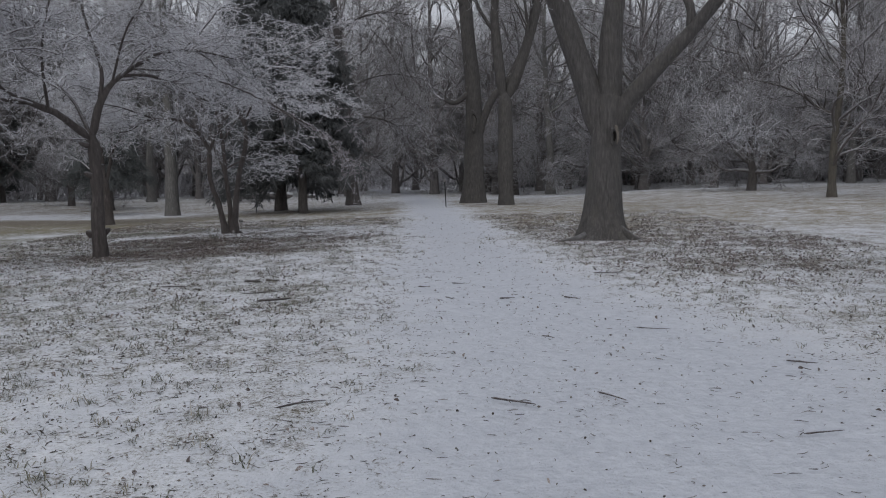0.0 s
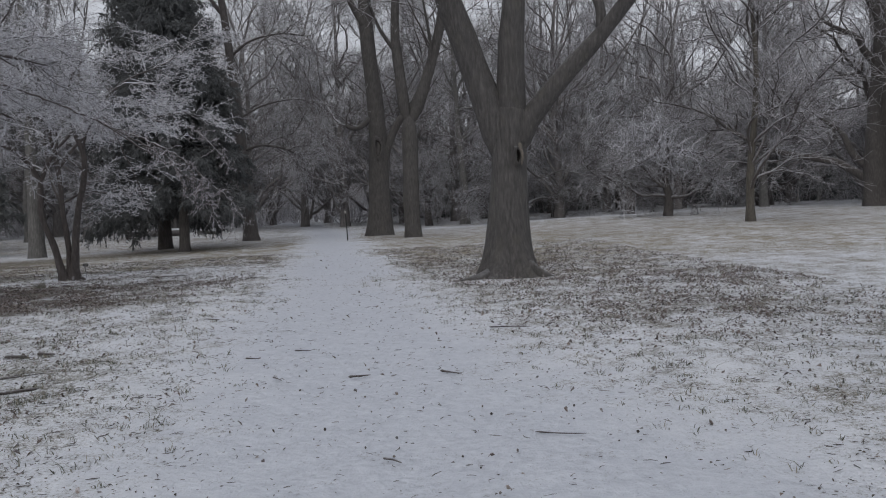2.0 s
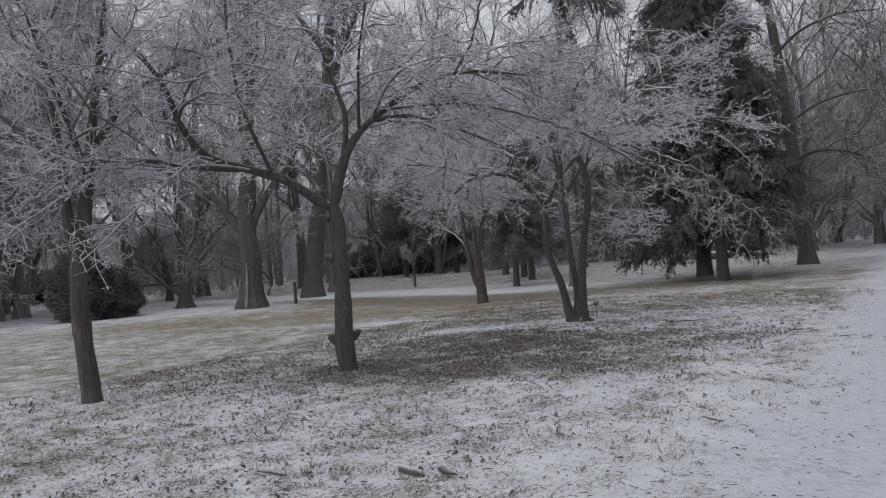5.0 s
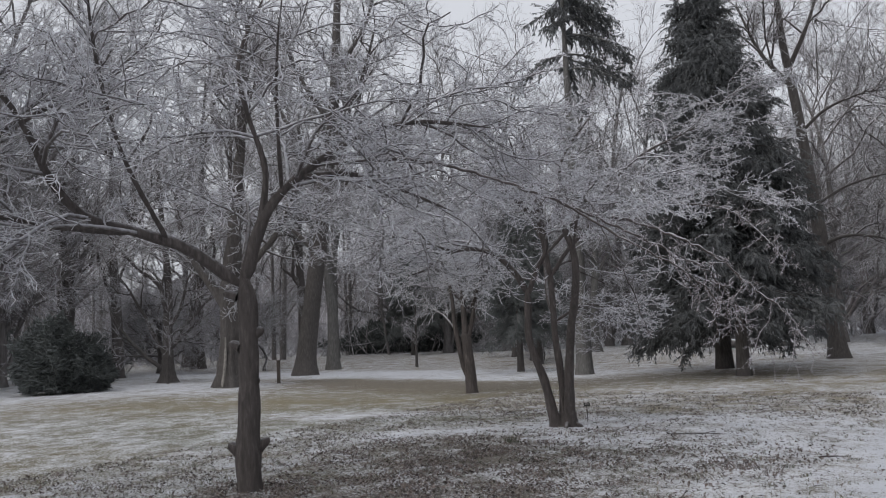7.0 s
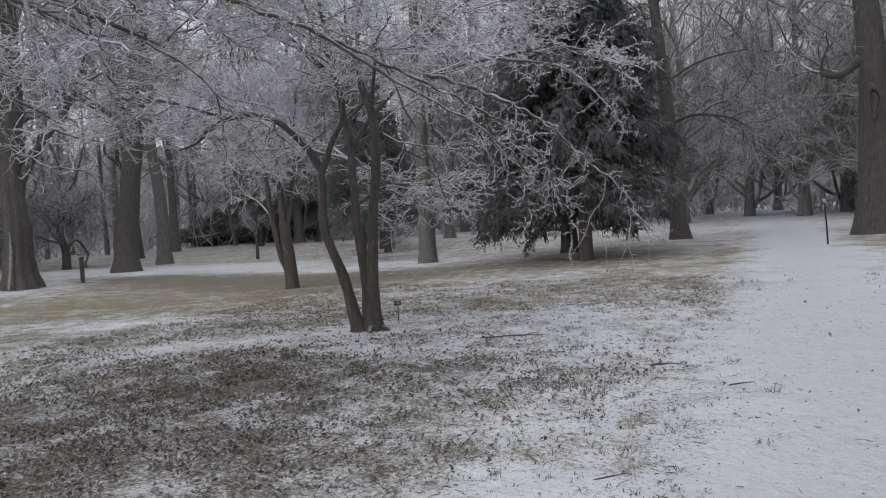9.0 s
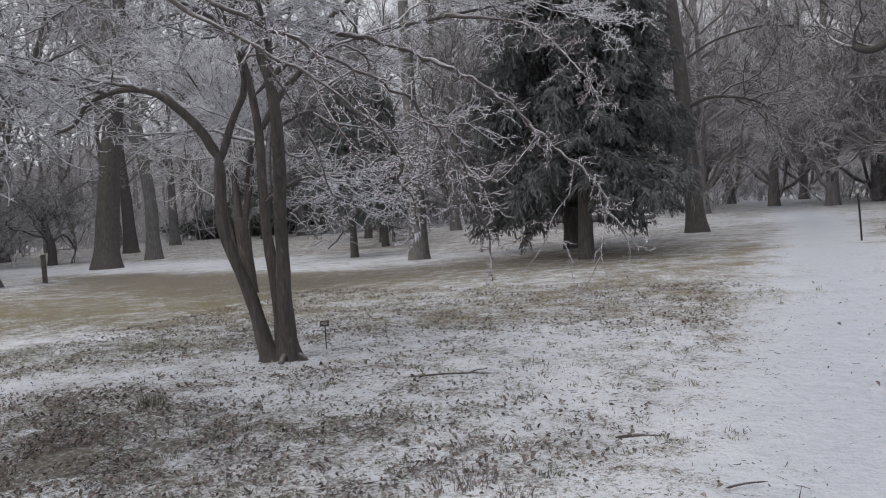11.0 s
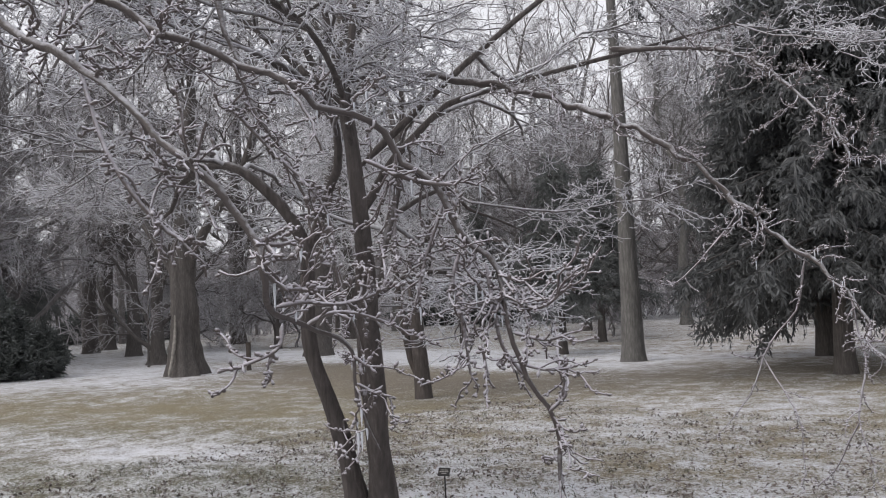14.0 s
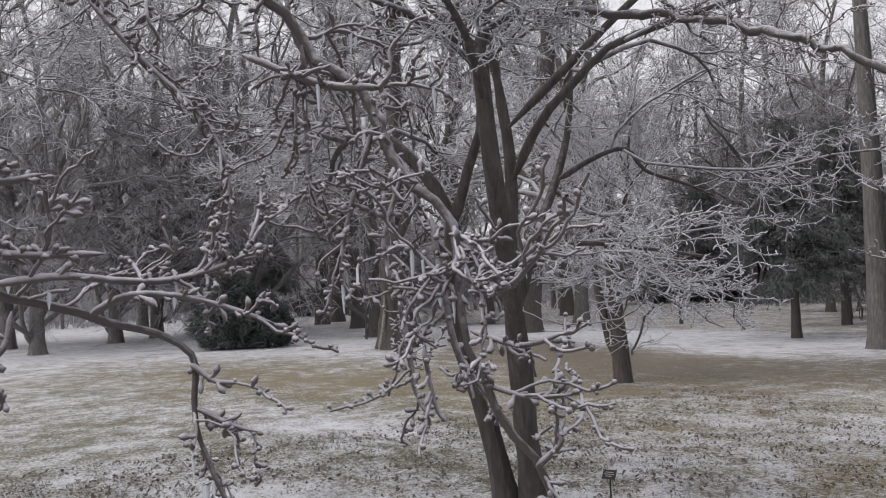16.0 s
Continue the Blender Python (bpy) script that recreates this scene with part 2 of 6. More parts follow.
# ---- building blocks ----
def mesh_of(name, chunks, mats, smooth=True):
    """One mesh from (vertices, quads) chunks; mats is one material or one a chunk."""
    mats = mats if isinstance(mats, list) else [mats]
    vs, fs, mi, base = [], [], [], 0
    for i, (v, f) in enumerate(chunks):
        v, f = np.asarray(v, dtype=np.float32).reshape(-1, 3), np.asarray(f, dtype=np.int32).reshape(-1, 4)
        vs.append(v), fs.append(f + base), mi.append(np.full(len(f), min(i, len(mats) - 1), dtype=np.int32))
        base += len(v)
    v, f, mi = np.concatenate(vs), np.concatenate(fs), np.concatenate(mi)
    me = bpy.data.meshes.new(name)
    me.vertices.add(len(v)), me.loops.add(f.size), me.polygons.add(len(f))
    me.vertices.foreach_set("co", v.ravel())
    me.loops.foreach_set("vertex_index", f.ravel())
    me.polygons.foreach_set("loop_start", np.arange(0, f.size, 4, dtype=np.int32))
    me.polygons.foreach_set("material_index", mi)
    me.polygons.foreach_set("use_smooth", np.full(len(f), smooth))
    me.update(calc_edges=True)
    for m in mats:
        me.materials.append(m)
    return me


def part(name, data, mat, parent, label="", smooth=True):
    """Links chunks or a bmesh as one mesh under a thing or a part."""
    if isinstance(data, bmesh.types.BMesh):
        me = bpy.data.meshes.new(name)
        data.to_mesh(me)
        data.free()
        me.materials.append(mat)
    else:
        me = mesh_of(name, data, mat, smooth)
    ob = new(name, me)
    ob.parent = parent
    return tagged(ob, label)


def unit(v):
    return v / np.maximum(np.linalg.norm(v, axis=-1, keepdims=True), 1e-9)


def tubes(P, R, sides):
    """Tapered round strands along N paths of K points."""
    P, R = np.asarray(P, float), np.asarray(R, float)
    n, k = P.shape[:2]
    T = unit(np.gradient(P, axis=1))
    ref = np.where(np.abs(T[:, 0, 2:3]) > 0.9, np.array([[1.0, 0, 0]]), np.array([[0, 0, 1.0]]))
    U = np.empty_like(P)
    U[:, 0] = unit(np.cross(T[:, 0], ref))
    for i in range(1, k):
        u = U[:, i - 1] - T[:, i] * np.sum(U[:, i - 1] * T[:, i], axis=1, keepdims=True)
        U[:, i] = unit(u)
    W = np.cross(T, U)
    a = np.arange(sides) * 2 * np.pi / sides
    V = P[:, :, None] + R[:, :, None, None] * (np.cos(a)[None, None, :, None] * U[:, :, None] + np.sin(a)[None, None, :, None] * W[:, :, None])
    i = np.arange(n)[:, None, None] * k * sides
    j = np.arange(k - 1)[None, :, None] * sides
    s = np.arange(sides)[None, None, :]
    s2 = (s + 1) % sides
    F = np.stack([i + j + s, i + j + s2, i + j + sides + s2, i + j + sides + s], axis=-1)
    return V.reshape(-1, 3), F.reshape(-1, 4)


def bent(points, k):
    """A smooth path of k points through a few."""
    p = np.array(points, float)
    if len(p) == 2:
        return p[0] + (p[1] - p[0]) * np.linspace(0, 1, k)[:, None]
    q = np.concatenate([[2 * p[0] - p[1]], p, [2 * p[-1] - p[-2]]])
    d = np.concatenate([[0], np.cumsum(np.linalg.norm(np.diff(p, axis=0), axis=1))])
    u = np.interp(np.linspace(0, d[-1], k), d, np.arange(len(p)))
    i = np.minimum(u.astype(int), len(p) - 2)
    t = (u - i)[:, None]
    a, b, c, e = q[i], q[i + 1], q[i + 2], q[i + 3]
    return 0.5 * (2 * b + (c - a) * t + (2 * a - 5 * b + 4 * c - e) * t**2 + (3 * b - a - 3 * c + e) * t**3)


def bole(rng, points, r0, r1, sides=20, k=36, flare=0.6, lobes=0.0, rough=0.03, reach=0.35, lumps=0.0, ribs=0.0):
    """A trunk or limb with a flared, lobed foot and an uneven skin."""
    P = bent(points, k)
    if flare:
        fine = bent(points, k * 8)
        P = np.stack([np.interp(np.linspace(0, 1, k) ** 1.6, np.linspace(0, 1, k * 8), fine[:, q]) for q in range(3)], 1)
    h = np.concatenate([[0], np.cumsum(np.linalg.norm(np.diff(P, axis=0), axis=1))])
    R = r0 + (r1 - r0) * (h / h[-1]) ** 0.8
    R = R * (1 + flare * np.exp(-h / reach))
    R = R * (1 + lumps * (np.sin(h * 5.1 + rng.random() * 6) * 0.5 + np.sin(h * 11.7 + rng.random() * 6) * 0.5))
    S = R.copy()
    S[-1], S[-2] = S[-1] * 0.08, S[-2] * 0.7
    if not flare:
        S[0] *= 0.3
    V, F = tubes(P[None], S[None], sides)
    V = V.reshape(k, sides, 3)
    C = P[:, None]
    a = np.arange(sides) * 2 * np.pi / sides
    f = np.ones((k, sides))
    for q in range(3):
        m = rng.integers(3, 7)
        f += lobes * np.exp(-h / (reach * 1.2))[:, None] * 0.5 * np.cos(m * a + rng.random() * 6.3)[None]
        f += rough * np.cos((q + 2) * a[None] + 3 * (q + 1) * h[:, None] / max(r0 * 8, 0.3) + rng.random() * 6.3)
    f += rough * 0.6 * (rng.random((k, sides)) - 0.5)
    if ribs:
        f += ribs * (np.abs(np.cos(4.5 * a[None] + 0.35 * np.sin(h * 2.1)[:, None])) - 0.6) * np.exp(-h / 3.0)[:, None]
    V = C + (V - C) * f[..., None]
    return (V.reshape(-1, 3), F), P, R


def grow(rng, P, R, n, length, angle=(0.5, 1.1), k=5, lift=0.0, wander=0.25, tmin=0.25, rmul=0.6, rmax=0.02, rtip=0.003, tpow=0.8, flat=1.0):
    """n side shoots on the given paths."""
    N, K0 = P.shape[:2]
    seg = np.linalg.norm(np.diff(P, axis=1), axis=2).sum(1)
    idx = rng.choice(N, n, p=seg / seg.sum())
    t = tmin + (1 - tmin) * rng.random(n) ** tpow
    u = t * (K0 - 1)
    i = np.minimum(u.astype(int), K0 - 2)
    f = (u - i)[:, None]
    a, b = P[idx, i], P[idx, i + 1]
    start, tan = a + (b - a) * f, unit(b - a)
    rad = R[idx, i] + (R[idx, i + 1] - R[idx, i]) * f[:, 0]
    side = unit(np.cross(tan, rng.normal(size=(n, 3))))
    ang = angle[0] + (angle[1] - angle[0]) * rng.random(n)[:, None]
    d = tan * np.cos(ang) + side * np.sin(ang)
    L = (length[0] + (length[1] - length[0]) * rng.random(n) ** 1.3) * (1.15 - 0.5 * t)
    r0 = np.minimum(rad * rmul, rmax)
    Q = np.empty((n, k, 3))
    Q[:, 0] = start
    for j in range(1, k):
        d = unit(d * np.array([1, 1, flat]) + wander * rng.normal(size=(n, 3)) * np.array([1, 1, flat]) + np.array([0, 0, lift]))
        Q[:, j] = Q[:, j - 1] + d * (L / (k - 1))[:, None]
    w = np.linspace(0, 1, k)[None]
    S = r0[:, None] * (1 - w) + np.minimum(r0, rtip)[:, None] * w
    return Q, S


def blades(rng, P, width):
    """Narrow pointed needle sprays from base to tip, turned at random."""
    a, b = P[:, 0], P[:, -1]
    t = unit(b - a)
    s = unit(np.cross(t, rng.normal(size=t.shape))) * (width * (0.6 + 0.8 * rng.random(len(a))))[:, None]
    m = a + (b - a) * 0.45
    v = np.stack([a, m + s, b, m - s], 1).reshape(-1, 3)
    return v, np.arange(len(a))[:, None] * 4 + np.array([[0, 1, 2, 3]])


def ground_z(x, y):
    """The lie of the land: nearly flat, a hand's height up or down."""
    pts = [(0, 0, 0.02), (0, 9, 0.03), (-6.2, 13.6, 0.16), (-5.4, 19, 0.15), (-10.9, 24.7, 0.06), (-5.6, 30, 0.13), (3.3, 15.8, 0.13), (2.5, 32, 0.24),
           (1.2, 37, 0.17), (-25.6, 33, -0.03), (-25, 40, -0.15), (-21, 25.5, 0.12), (-12, 33.5, -0.14), (-5, 41.4, -0.07), (15.0, 30, 0.36), (-8, 11.3, 0.05),
           (15, 38, 0.5), (25, 37, 0.6), (24, 45, 0.62)]
    x, y = np.asarray(x, float), np.asarray(y, float)
    rise = 0.05 + 0.6 * np.clip((x - 5) / 20, 0, 1) * np.clip((y - 12) / 20, 0, 1)
    num, den = rise * 0.08, np.full(x.shape, 0.08)
    for px, py, pz in pts:
        w = np.exp(-((x - px) ** 2 + (y - py) ** 2) / 2 / 4.0**2)
        num, den = num + w * pz, den + w
    return num / den


def foot(x, y, sink=0.0):
    return Vector((x, y, float(ground_z(x, y)) - sink))


def thing(name, at, label, category, group="", kind=""):
    ob = new(name)
    ob.location = at
    ob.empty_display_size = 0.2
    return tagged(ob, label, category, group, kind)


# ---- ground ----
def spaced(lo, hi, far_lo, far_hi, step, ratio):
    mid = list(np.arange(lo, hi + step, step))
    a, s = [], step
    while (a[-1] if a else mid[-1]) < far_hi:
        s *= ratio
        a.append((a[-1] if a else mid[-1]) + s)
    b, s = [], step
    while (b[-1] if b else mid[0]) > far_lo:
        s *= ratio
        b.append((b[-1] if b else mid[0]) - s)
    return np.array(b[::-1] + mid + a)


PATH_Y = [-60, -4, 0, 5, 9, 13, 17, 22, 30, 44, 58, 72, 110]
PATH_X = [9, 2.6, 2.0, 1.35, 0.75, 0.35, 0.12, -0.1, -0.6, -1.35, -2.6, -4.8, -16]
PATH_W = [2.6, 2.6, 2.5, 2.1, 1.65, 1.45, 1.35, 1.3, 1.25, 1.2, 1.2, 1.2, 1.2]


def bump_in(x, y, cx, cy, rx, ry, turn=0.0, soft=0.6):
    c, s = math.cos(radians(turn)), math.sin(radians(turn))
    u, v = (x - cx) * c + (y - cy) * s, -(x - cx) * s + (y - cy) * c
    d = np.sqrt((u / rx) ** 2 + (v / ry) ** 2)
    return np.clip((1 + soft - d) / (2 * soft), 0, 1)


def wobble(x, y):
    return 0.5 * np.sin(x * 0.9 + 1.3 * np.sin(y * 0.7)) + 0.3 * np.sin(y * 1.7 + x * 0.6 + 2) + 0.2 * np.sin(x * 3.1 - y * 2.3)


# cover patches: x, y, half-length, half-width, turn, snow, straw, green
PATCHES = [
    (-40, 45, 60, 16, -10, 0.50, 0.65, 0.0), (20, 70, 60, 12, 0, 0.62, 0.3, 0.0), (9, 28, 12, 11, 0, 0.45, 0.75, 0.1), (9, 46, 14, 2.2, -12, 0.75, 0.4, 0.0),
    # (-15.2, 27.2): brown leafy band that also stands in for tree shade
    (-14, 21.0, 9, 3.6, 24, 0.31, 0.85, 0.4), (-15.2, 27.2, 7.6, 2.3, -4, 0.10, 0.30, 0.05), (-24, 33.8, 12, 2.6, 3, 0.80, 0.3, 0.0), (-24.5, 25.8, 4.5, 2.2, 0, 0.72, 0.3, 0.0), (-15, 15.5, 6.5, 2.6, 35, 0.48, 0.5, 0.8), (-14, 31.6, 9, 1.2, 0, 0.74, 0.4, 0.0),
    # (-6.5, 30.0): bare ground under the spruces, doubling as their painted shadow
    (-6.5, 30.0, 4.4, 3.2, 0, 0.26, 0.2, 0.1), (-5, 24.5, 3.4, 4.2, 0, 0.53, 0.85, 0.25), (-7.4, 17.5, 3.0, 0.8, 10, 0.74, 0.4, 0.0), (-8.8, 18.8, 2.4, 0.5, 20, 0.42, 0.2, 0.5),
    (-4.9, 19.2, 1.5, 0.7, 5, 0.78, 0.3, 0.0), (-4.9, 16.5, 2.2, 1.3, 25, 0.35, 0.05, 0.2), (-3.0, 17.2, 1.0, 1.6, 10, 0.58, 0.05, 0.4), (-5.0, 14.2, 2.4, 0.9, 20, 0.46, 0.1, 0.35), (-3.0, 9.5, 1.7, 3.0, 20, 0.66, 0.15, 0.65),
    (-5.2, 8.4, 2.6, 2.6, 0, 0.61, 0.25, 0.9), (-5.8, 12.2, 1.6, 0.9, 0, 0.66, 0.3, 0.3), (5.6, 14.3, 2.6, 1.3, -8, 0.55, 0.1, 0.2), (4.6, 11.2, 2.4, 1.5, -15, 0.56, 0.2, 0.3),
    (-11, 13.5, 4, 2.5, 10, 0.45, 0.6, 0.6), (-8.4, 18.8, 2.6, 1.1, 35, 0.44, 0.35, 0.95), (-4.3, 14.0, 1.7, 0.9, 30, 0.42, 0.03, 0.1), (9.5, 17.5, 6, 1.1, -8, 0.62, 0.5, 0.1), (2.2, 33.5, 2.4, 2.6, 0, 0.42, 0.4, 0.0),
    (-3.4, 25.5, 1.7, 5.5, -4, 0.47, 0.85, 0.2), (4.6, 23.5, 2.6, 6.0, -6, 0.42, 0.75, 0.2), (-9.7, 19.6, 2.2, 0.5, 22, 0.62, 0.3, 0.2), (-10.3, 16.4, 2.2, 1.1, 12, 0.46, 0.3, 0.95),
    (13.5, 21.5, 9.0, 4.2, -8, 0.50, 0.85, 0.1), (22, 34, 14, 6, -10, 0.55, 0.7, 0.0), (-2.6, 19.4, 1.2, 1.5, 10, 0.72, 0.2, 0.2), (-4.3, 20.2, 1.4, 0.8, 15, 0.66, 0.3, 0.2), (-4.0, 17.9, 1.1, 0.5, 20, 0.66, 0.2, 0.2),
]


def cover(x, y):
    snow, tan, green = np.full(x.shape, 0.70), np.full(x.shape, 0.35), np.full(x.shape, 0.4)
    wob = wobble(x, y)
    for cx, cy, rx, ry, turn, s, t, g in PATCHES:
        w = bump_in(x + 0.25 * wob, y + 0.25 * wobble(y, x), cx, cy, rx, ry, turn)
        snow, tan, green = snow * (1 - w) + s * w, tan * (1 - w) + t * w, green * (1 - w) + g * w
    px, pw = np.interp(y, PATH_Y, PATH_X), np.interp(y, PATH_Y, PATH_W)
    e = np.clip((pw + 0.62 - np.abs(x - px) + 0.3 * wob) / 1.8, 0, 1)
    e = e * e * (3 - 2 * e)
    return snow * (1 - e) + 0.97 * e, tan, green, e


def build_ground():
    X, Y = spaced(-9, 7, -420, 420, 0.1, 1.09), spaced(0, 24, -300, 480, 0.1, 1.09)
    gx, gy = np.meshgrid(X, Y)
    z = ground_z(gx, gy)
    near = np.exp(-np.maximum(0, np.hypot(gx + 1, gy - 12) - 14) / 6)
    snow, tan, green, e = cover(gx, gy)
    rng = np.random.default_rng(3)
    z = z + near * (0.012 * np.sin(gx * 5.1 + 2 * np.sin(gy * 3.3)) * np.sin(gy * 4.7) + 0.012 * (rng.random(gx.shape) - 0.5) * (1.2 - e)) - 0.02 * e * near
    v = np.stack([gx, gy, z], -1).reshape(-1, 3)
    nx, ny = len(X), len(Y)
    i = (np.arange(ny - 1)[:, None] * nx + np.arange(nx - 1)[None]).ravel()
    f = np.stack([i, i + 1, i + nx + 1, i + nx], -1)
    me = mesh_of("ground", [(v, f)], M_GROUND)
    for key, val in (("snow", snow), ("tan", tan), ("green", green), ("trod", e)):
        me.attributes.new(key, "FLOAT", "POINT").data.foreach_set("value", val.ravel().astype(np.float32))
    return tagged(new("ground", me), "park lawn thinly covered with snow over straw-coloured grass", "ground", kind="structure")


build_ground()


# ---- trees ----
def local(points, at):
    return [(x - at[0], y - at[1], z - at[2]) for x, y, z in points]


def crown_levels(rng, paths, radii, levels, keep=None, flat=1.0):
    """Grow level upon level of shoots; returns the paths of each level. keep tells which points may stay."""
    out, P, R = [], paths, radii
    for n, length, angle, k, lift, wander, rmax, rtip, tmin in levels:
        P, R = grow(rng, P, R, n, length, angle, k, lift, wander, tmin, 0.65, rmax, rtip, flat=flat)
        if keep:
            ok = keep(P[..., 0], P[..., 1], P[..., 2]).all(axis=1)
            P, R = P[ok], R[ok]
        out.append((P, R))
    return out


def stack_paths(limbs, k=14):
    P = np.array([bent(p, k) for p, _, _ in limbs])
    R = np.array([np.linspace(a, b, k) for _, a, b in limbs])
    return P, R


def fixed_tree(seed, at, label, category, trunks, limbs, levels, m_bark, m_branch, m_twig, sides=18, flare=0.5, lobes=0.1, reach=0.35, rough=0.03, lumps=0.0, name="tree", group="", split=2, skin=26, keep=None, flat=1.0, ribs=0.0):
    """A tree whose main wood is known: trunks and limbs are (points, thick, thin)."""
    rng = np.random.default_rng(seed)
    root = thing(name, at, label, category, group)
    for pts, a, b in trunks:
        c, _, _ = bole(rng, local(pts, at), a, b, sides, skin, flare, lobes, rough, reach, lumps, ribs)
        part("trunk", [c], m_bark, root)
    lim = [(local(p, at), a, b) for p, a, b in limbs]
    for p, a, b in lim:
        c, _, _ = bole(rng, p, a, b, max(8, sides // 2), 20, 0.0, 0.0, rough, 0.3, lumps * 0.6)
        part("limb", [c], m_bark, root)
    src = lim if lim else [(local(p, at), a, b) for p, a, b in trunks]
    P, R = stack_paths(src)
    lv = crown_levels(rng, P, R, levels, keep, flat)
    if split:
        tagged(part("branchwork", [tubes(p, r, 5 if i == 0 else 4) for i, (p, r) in enumerate(lv[:split])], m_branch, root), kind="stuff")
    tagged(part("crown", [tubes(p, r, 3) for p, r in lv[split:]], m_twig, root, "fine frosted twigs"), kind="stuff")
    return root, lv


# -- the big three-limbed maple by the path
AT = foot(3.32, 15.8)
MAPLE_LEVELS = [
    (26, (1.2, 2.6), (0.6, 1.2), 8, 0.02, 0.22, 0.05, 0.012, 0.45), (220, (0.7, 1.6), (0.5, 1.1), 6, 0.03, 0.25, 0.016, 0.006, 0.2),
    (1500, (0.35, 0.8), (0.5, 1.1), 5, 0.02, 0.28, 0.008, 0.004, 0.2), (4200, (0.15, 0.4), (0.5, 1.1), 4, 0.0, 0.3, 0.005, 0.003, 0.2)]
maple, _ = fixed_tree(
    11, AT, "massive old maple with furrowed grey bark and three limbs", "tree",
    [([(3.28, 15.8, -0.15), (3.29, 15.8, 0.4), (3.31, 15.8, 1.3), (3.33, 15.8, 2.1), (3.36, 15.8, 2.75), (3.40, 15.8, 3.2)], 0.39, 0.27)],
    [([(3.22, 15.82, 2.0), (3.12, 15.85, 2.75), (2.95, 15.88, 3.3), (2.63, 15.9, 4.2), (2.31, 15.9, 5.1), (2.1, 15.9, 6.0), (1.7, 16.0, 7.6), (1.5, 16.3, 10), (1.2, 16.2, 13)], 0.30, 0.05),
     ([(3.38, 15.78, 2.5), (3.41, 15.78, 3.5), (3.45, 15.77, 4.4), (3.54, 15.75, 5.4), (3.6, 15.8, 7), (3.4, 15.9, 9.5), (3.6, 16.0, 13)], 0.275, 0.05),
     ([(3.42, 15.75, 2.15), (3.62, 15.72, 2.7), (3.86, 15.68, 3.03), (4.22, 15.56, 3.46), (4.80, 15.34, 4.08), (5.27, 15.12, 4.67), (5.75, 14.9, 5.25), (6.6, 14.6, 6.2), (7.6, 14.3, 7.0)], 0.215, 0.05),
     ([(4.86, 15.30, 4.12), (4.88, 15.31, 4.6), (4.72, 15.38, 5.1), (4.66, 15.4, 6.2), (4.9, 15.2, 7.6)], 0.10, 0.03),
     ([(3.6, 15.9, 2.05), (3.95, 16.1, 1.82), (4.4, 16.3, 1.95), (4.9, 16.5, 1.85)], 0.018, 0.008),
     ([(2.4, 15.9, 4.9), (2.0, 15.6, 5.4), (1.2, 15.3, 5.6), (0.4, 15.2, 6.2)], 0.08, 0.02)],
    MAPLE_LEVELS, M_MAPLE, M_BAREWOOD, M_TWIG, sides=36, flare=1.05, lobes=0.12, reach=0.42, rough=0.03, name="maple_tree", skin=48)


def rot_hole(parent, at, face, w, h, lip=None):
    """A lipped knot hole: raised bark ring, dark hollow."""
    bm = bmesh.new()
    rings = [(1.30, -0.05), (1.22, 0.03), (1.0, 0.055), (0.80, 0.03), (0.66, -0.06), (0.0, -0.16)]
    prev = None
    for s, d in rings:
        ring = []
        for i in range(18):
            a = i * math.tau / 18
            jag = 1 + 0.12 * math.sin(3 * a + 1) + 0.06 * math.sin(7 * a)
            ring.append(bm.verts.new((math.cos(a) * w * s * jag, -d, math.sin(a) * h * s * jag)))
        if prev:
            for i in range(18):
                bm.faces.new((prev[i], prev[(i + 1) % 18], ring[(i + 1) % 18], ring[i]))
        prev = ring
    for f in bm.faces:
        f.smooth = True
    ob = part("knot_hole", bm, lip or M_HEART, parent, "rotted hollow with a bark lip" if lip else "rotted knot hole with a pale lip")
    ob.data.materials.append(M_HOLE)
    for f in ob.data.polygons:
        f.material_index = 1 if f.index >= 54 else 0
    ob.location, ob.rotation_euler = at, (0, 0, radians(face))
    return ob


rot_hole(maple, Vector((3.42, 15.45, 2.19)) - AT, 12, 0.045, 0.13, M_MAPLE)
scar, _, _ = bole(np.random.default_rng(97), local([(3.455, 15.435, 2.40), (3.475, 15.40, 2.28), (3.495, 15.39, 2.16), (3.475, 15.42, 2.02)], AT), 0.035, 0.018, 10, 16, 0, 0, 0.06, 0.2, 0.08)
part("wound_lip", [scar], M_HEART, maple, "pale rolled lip of healing wood")

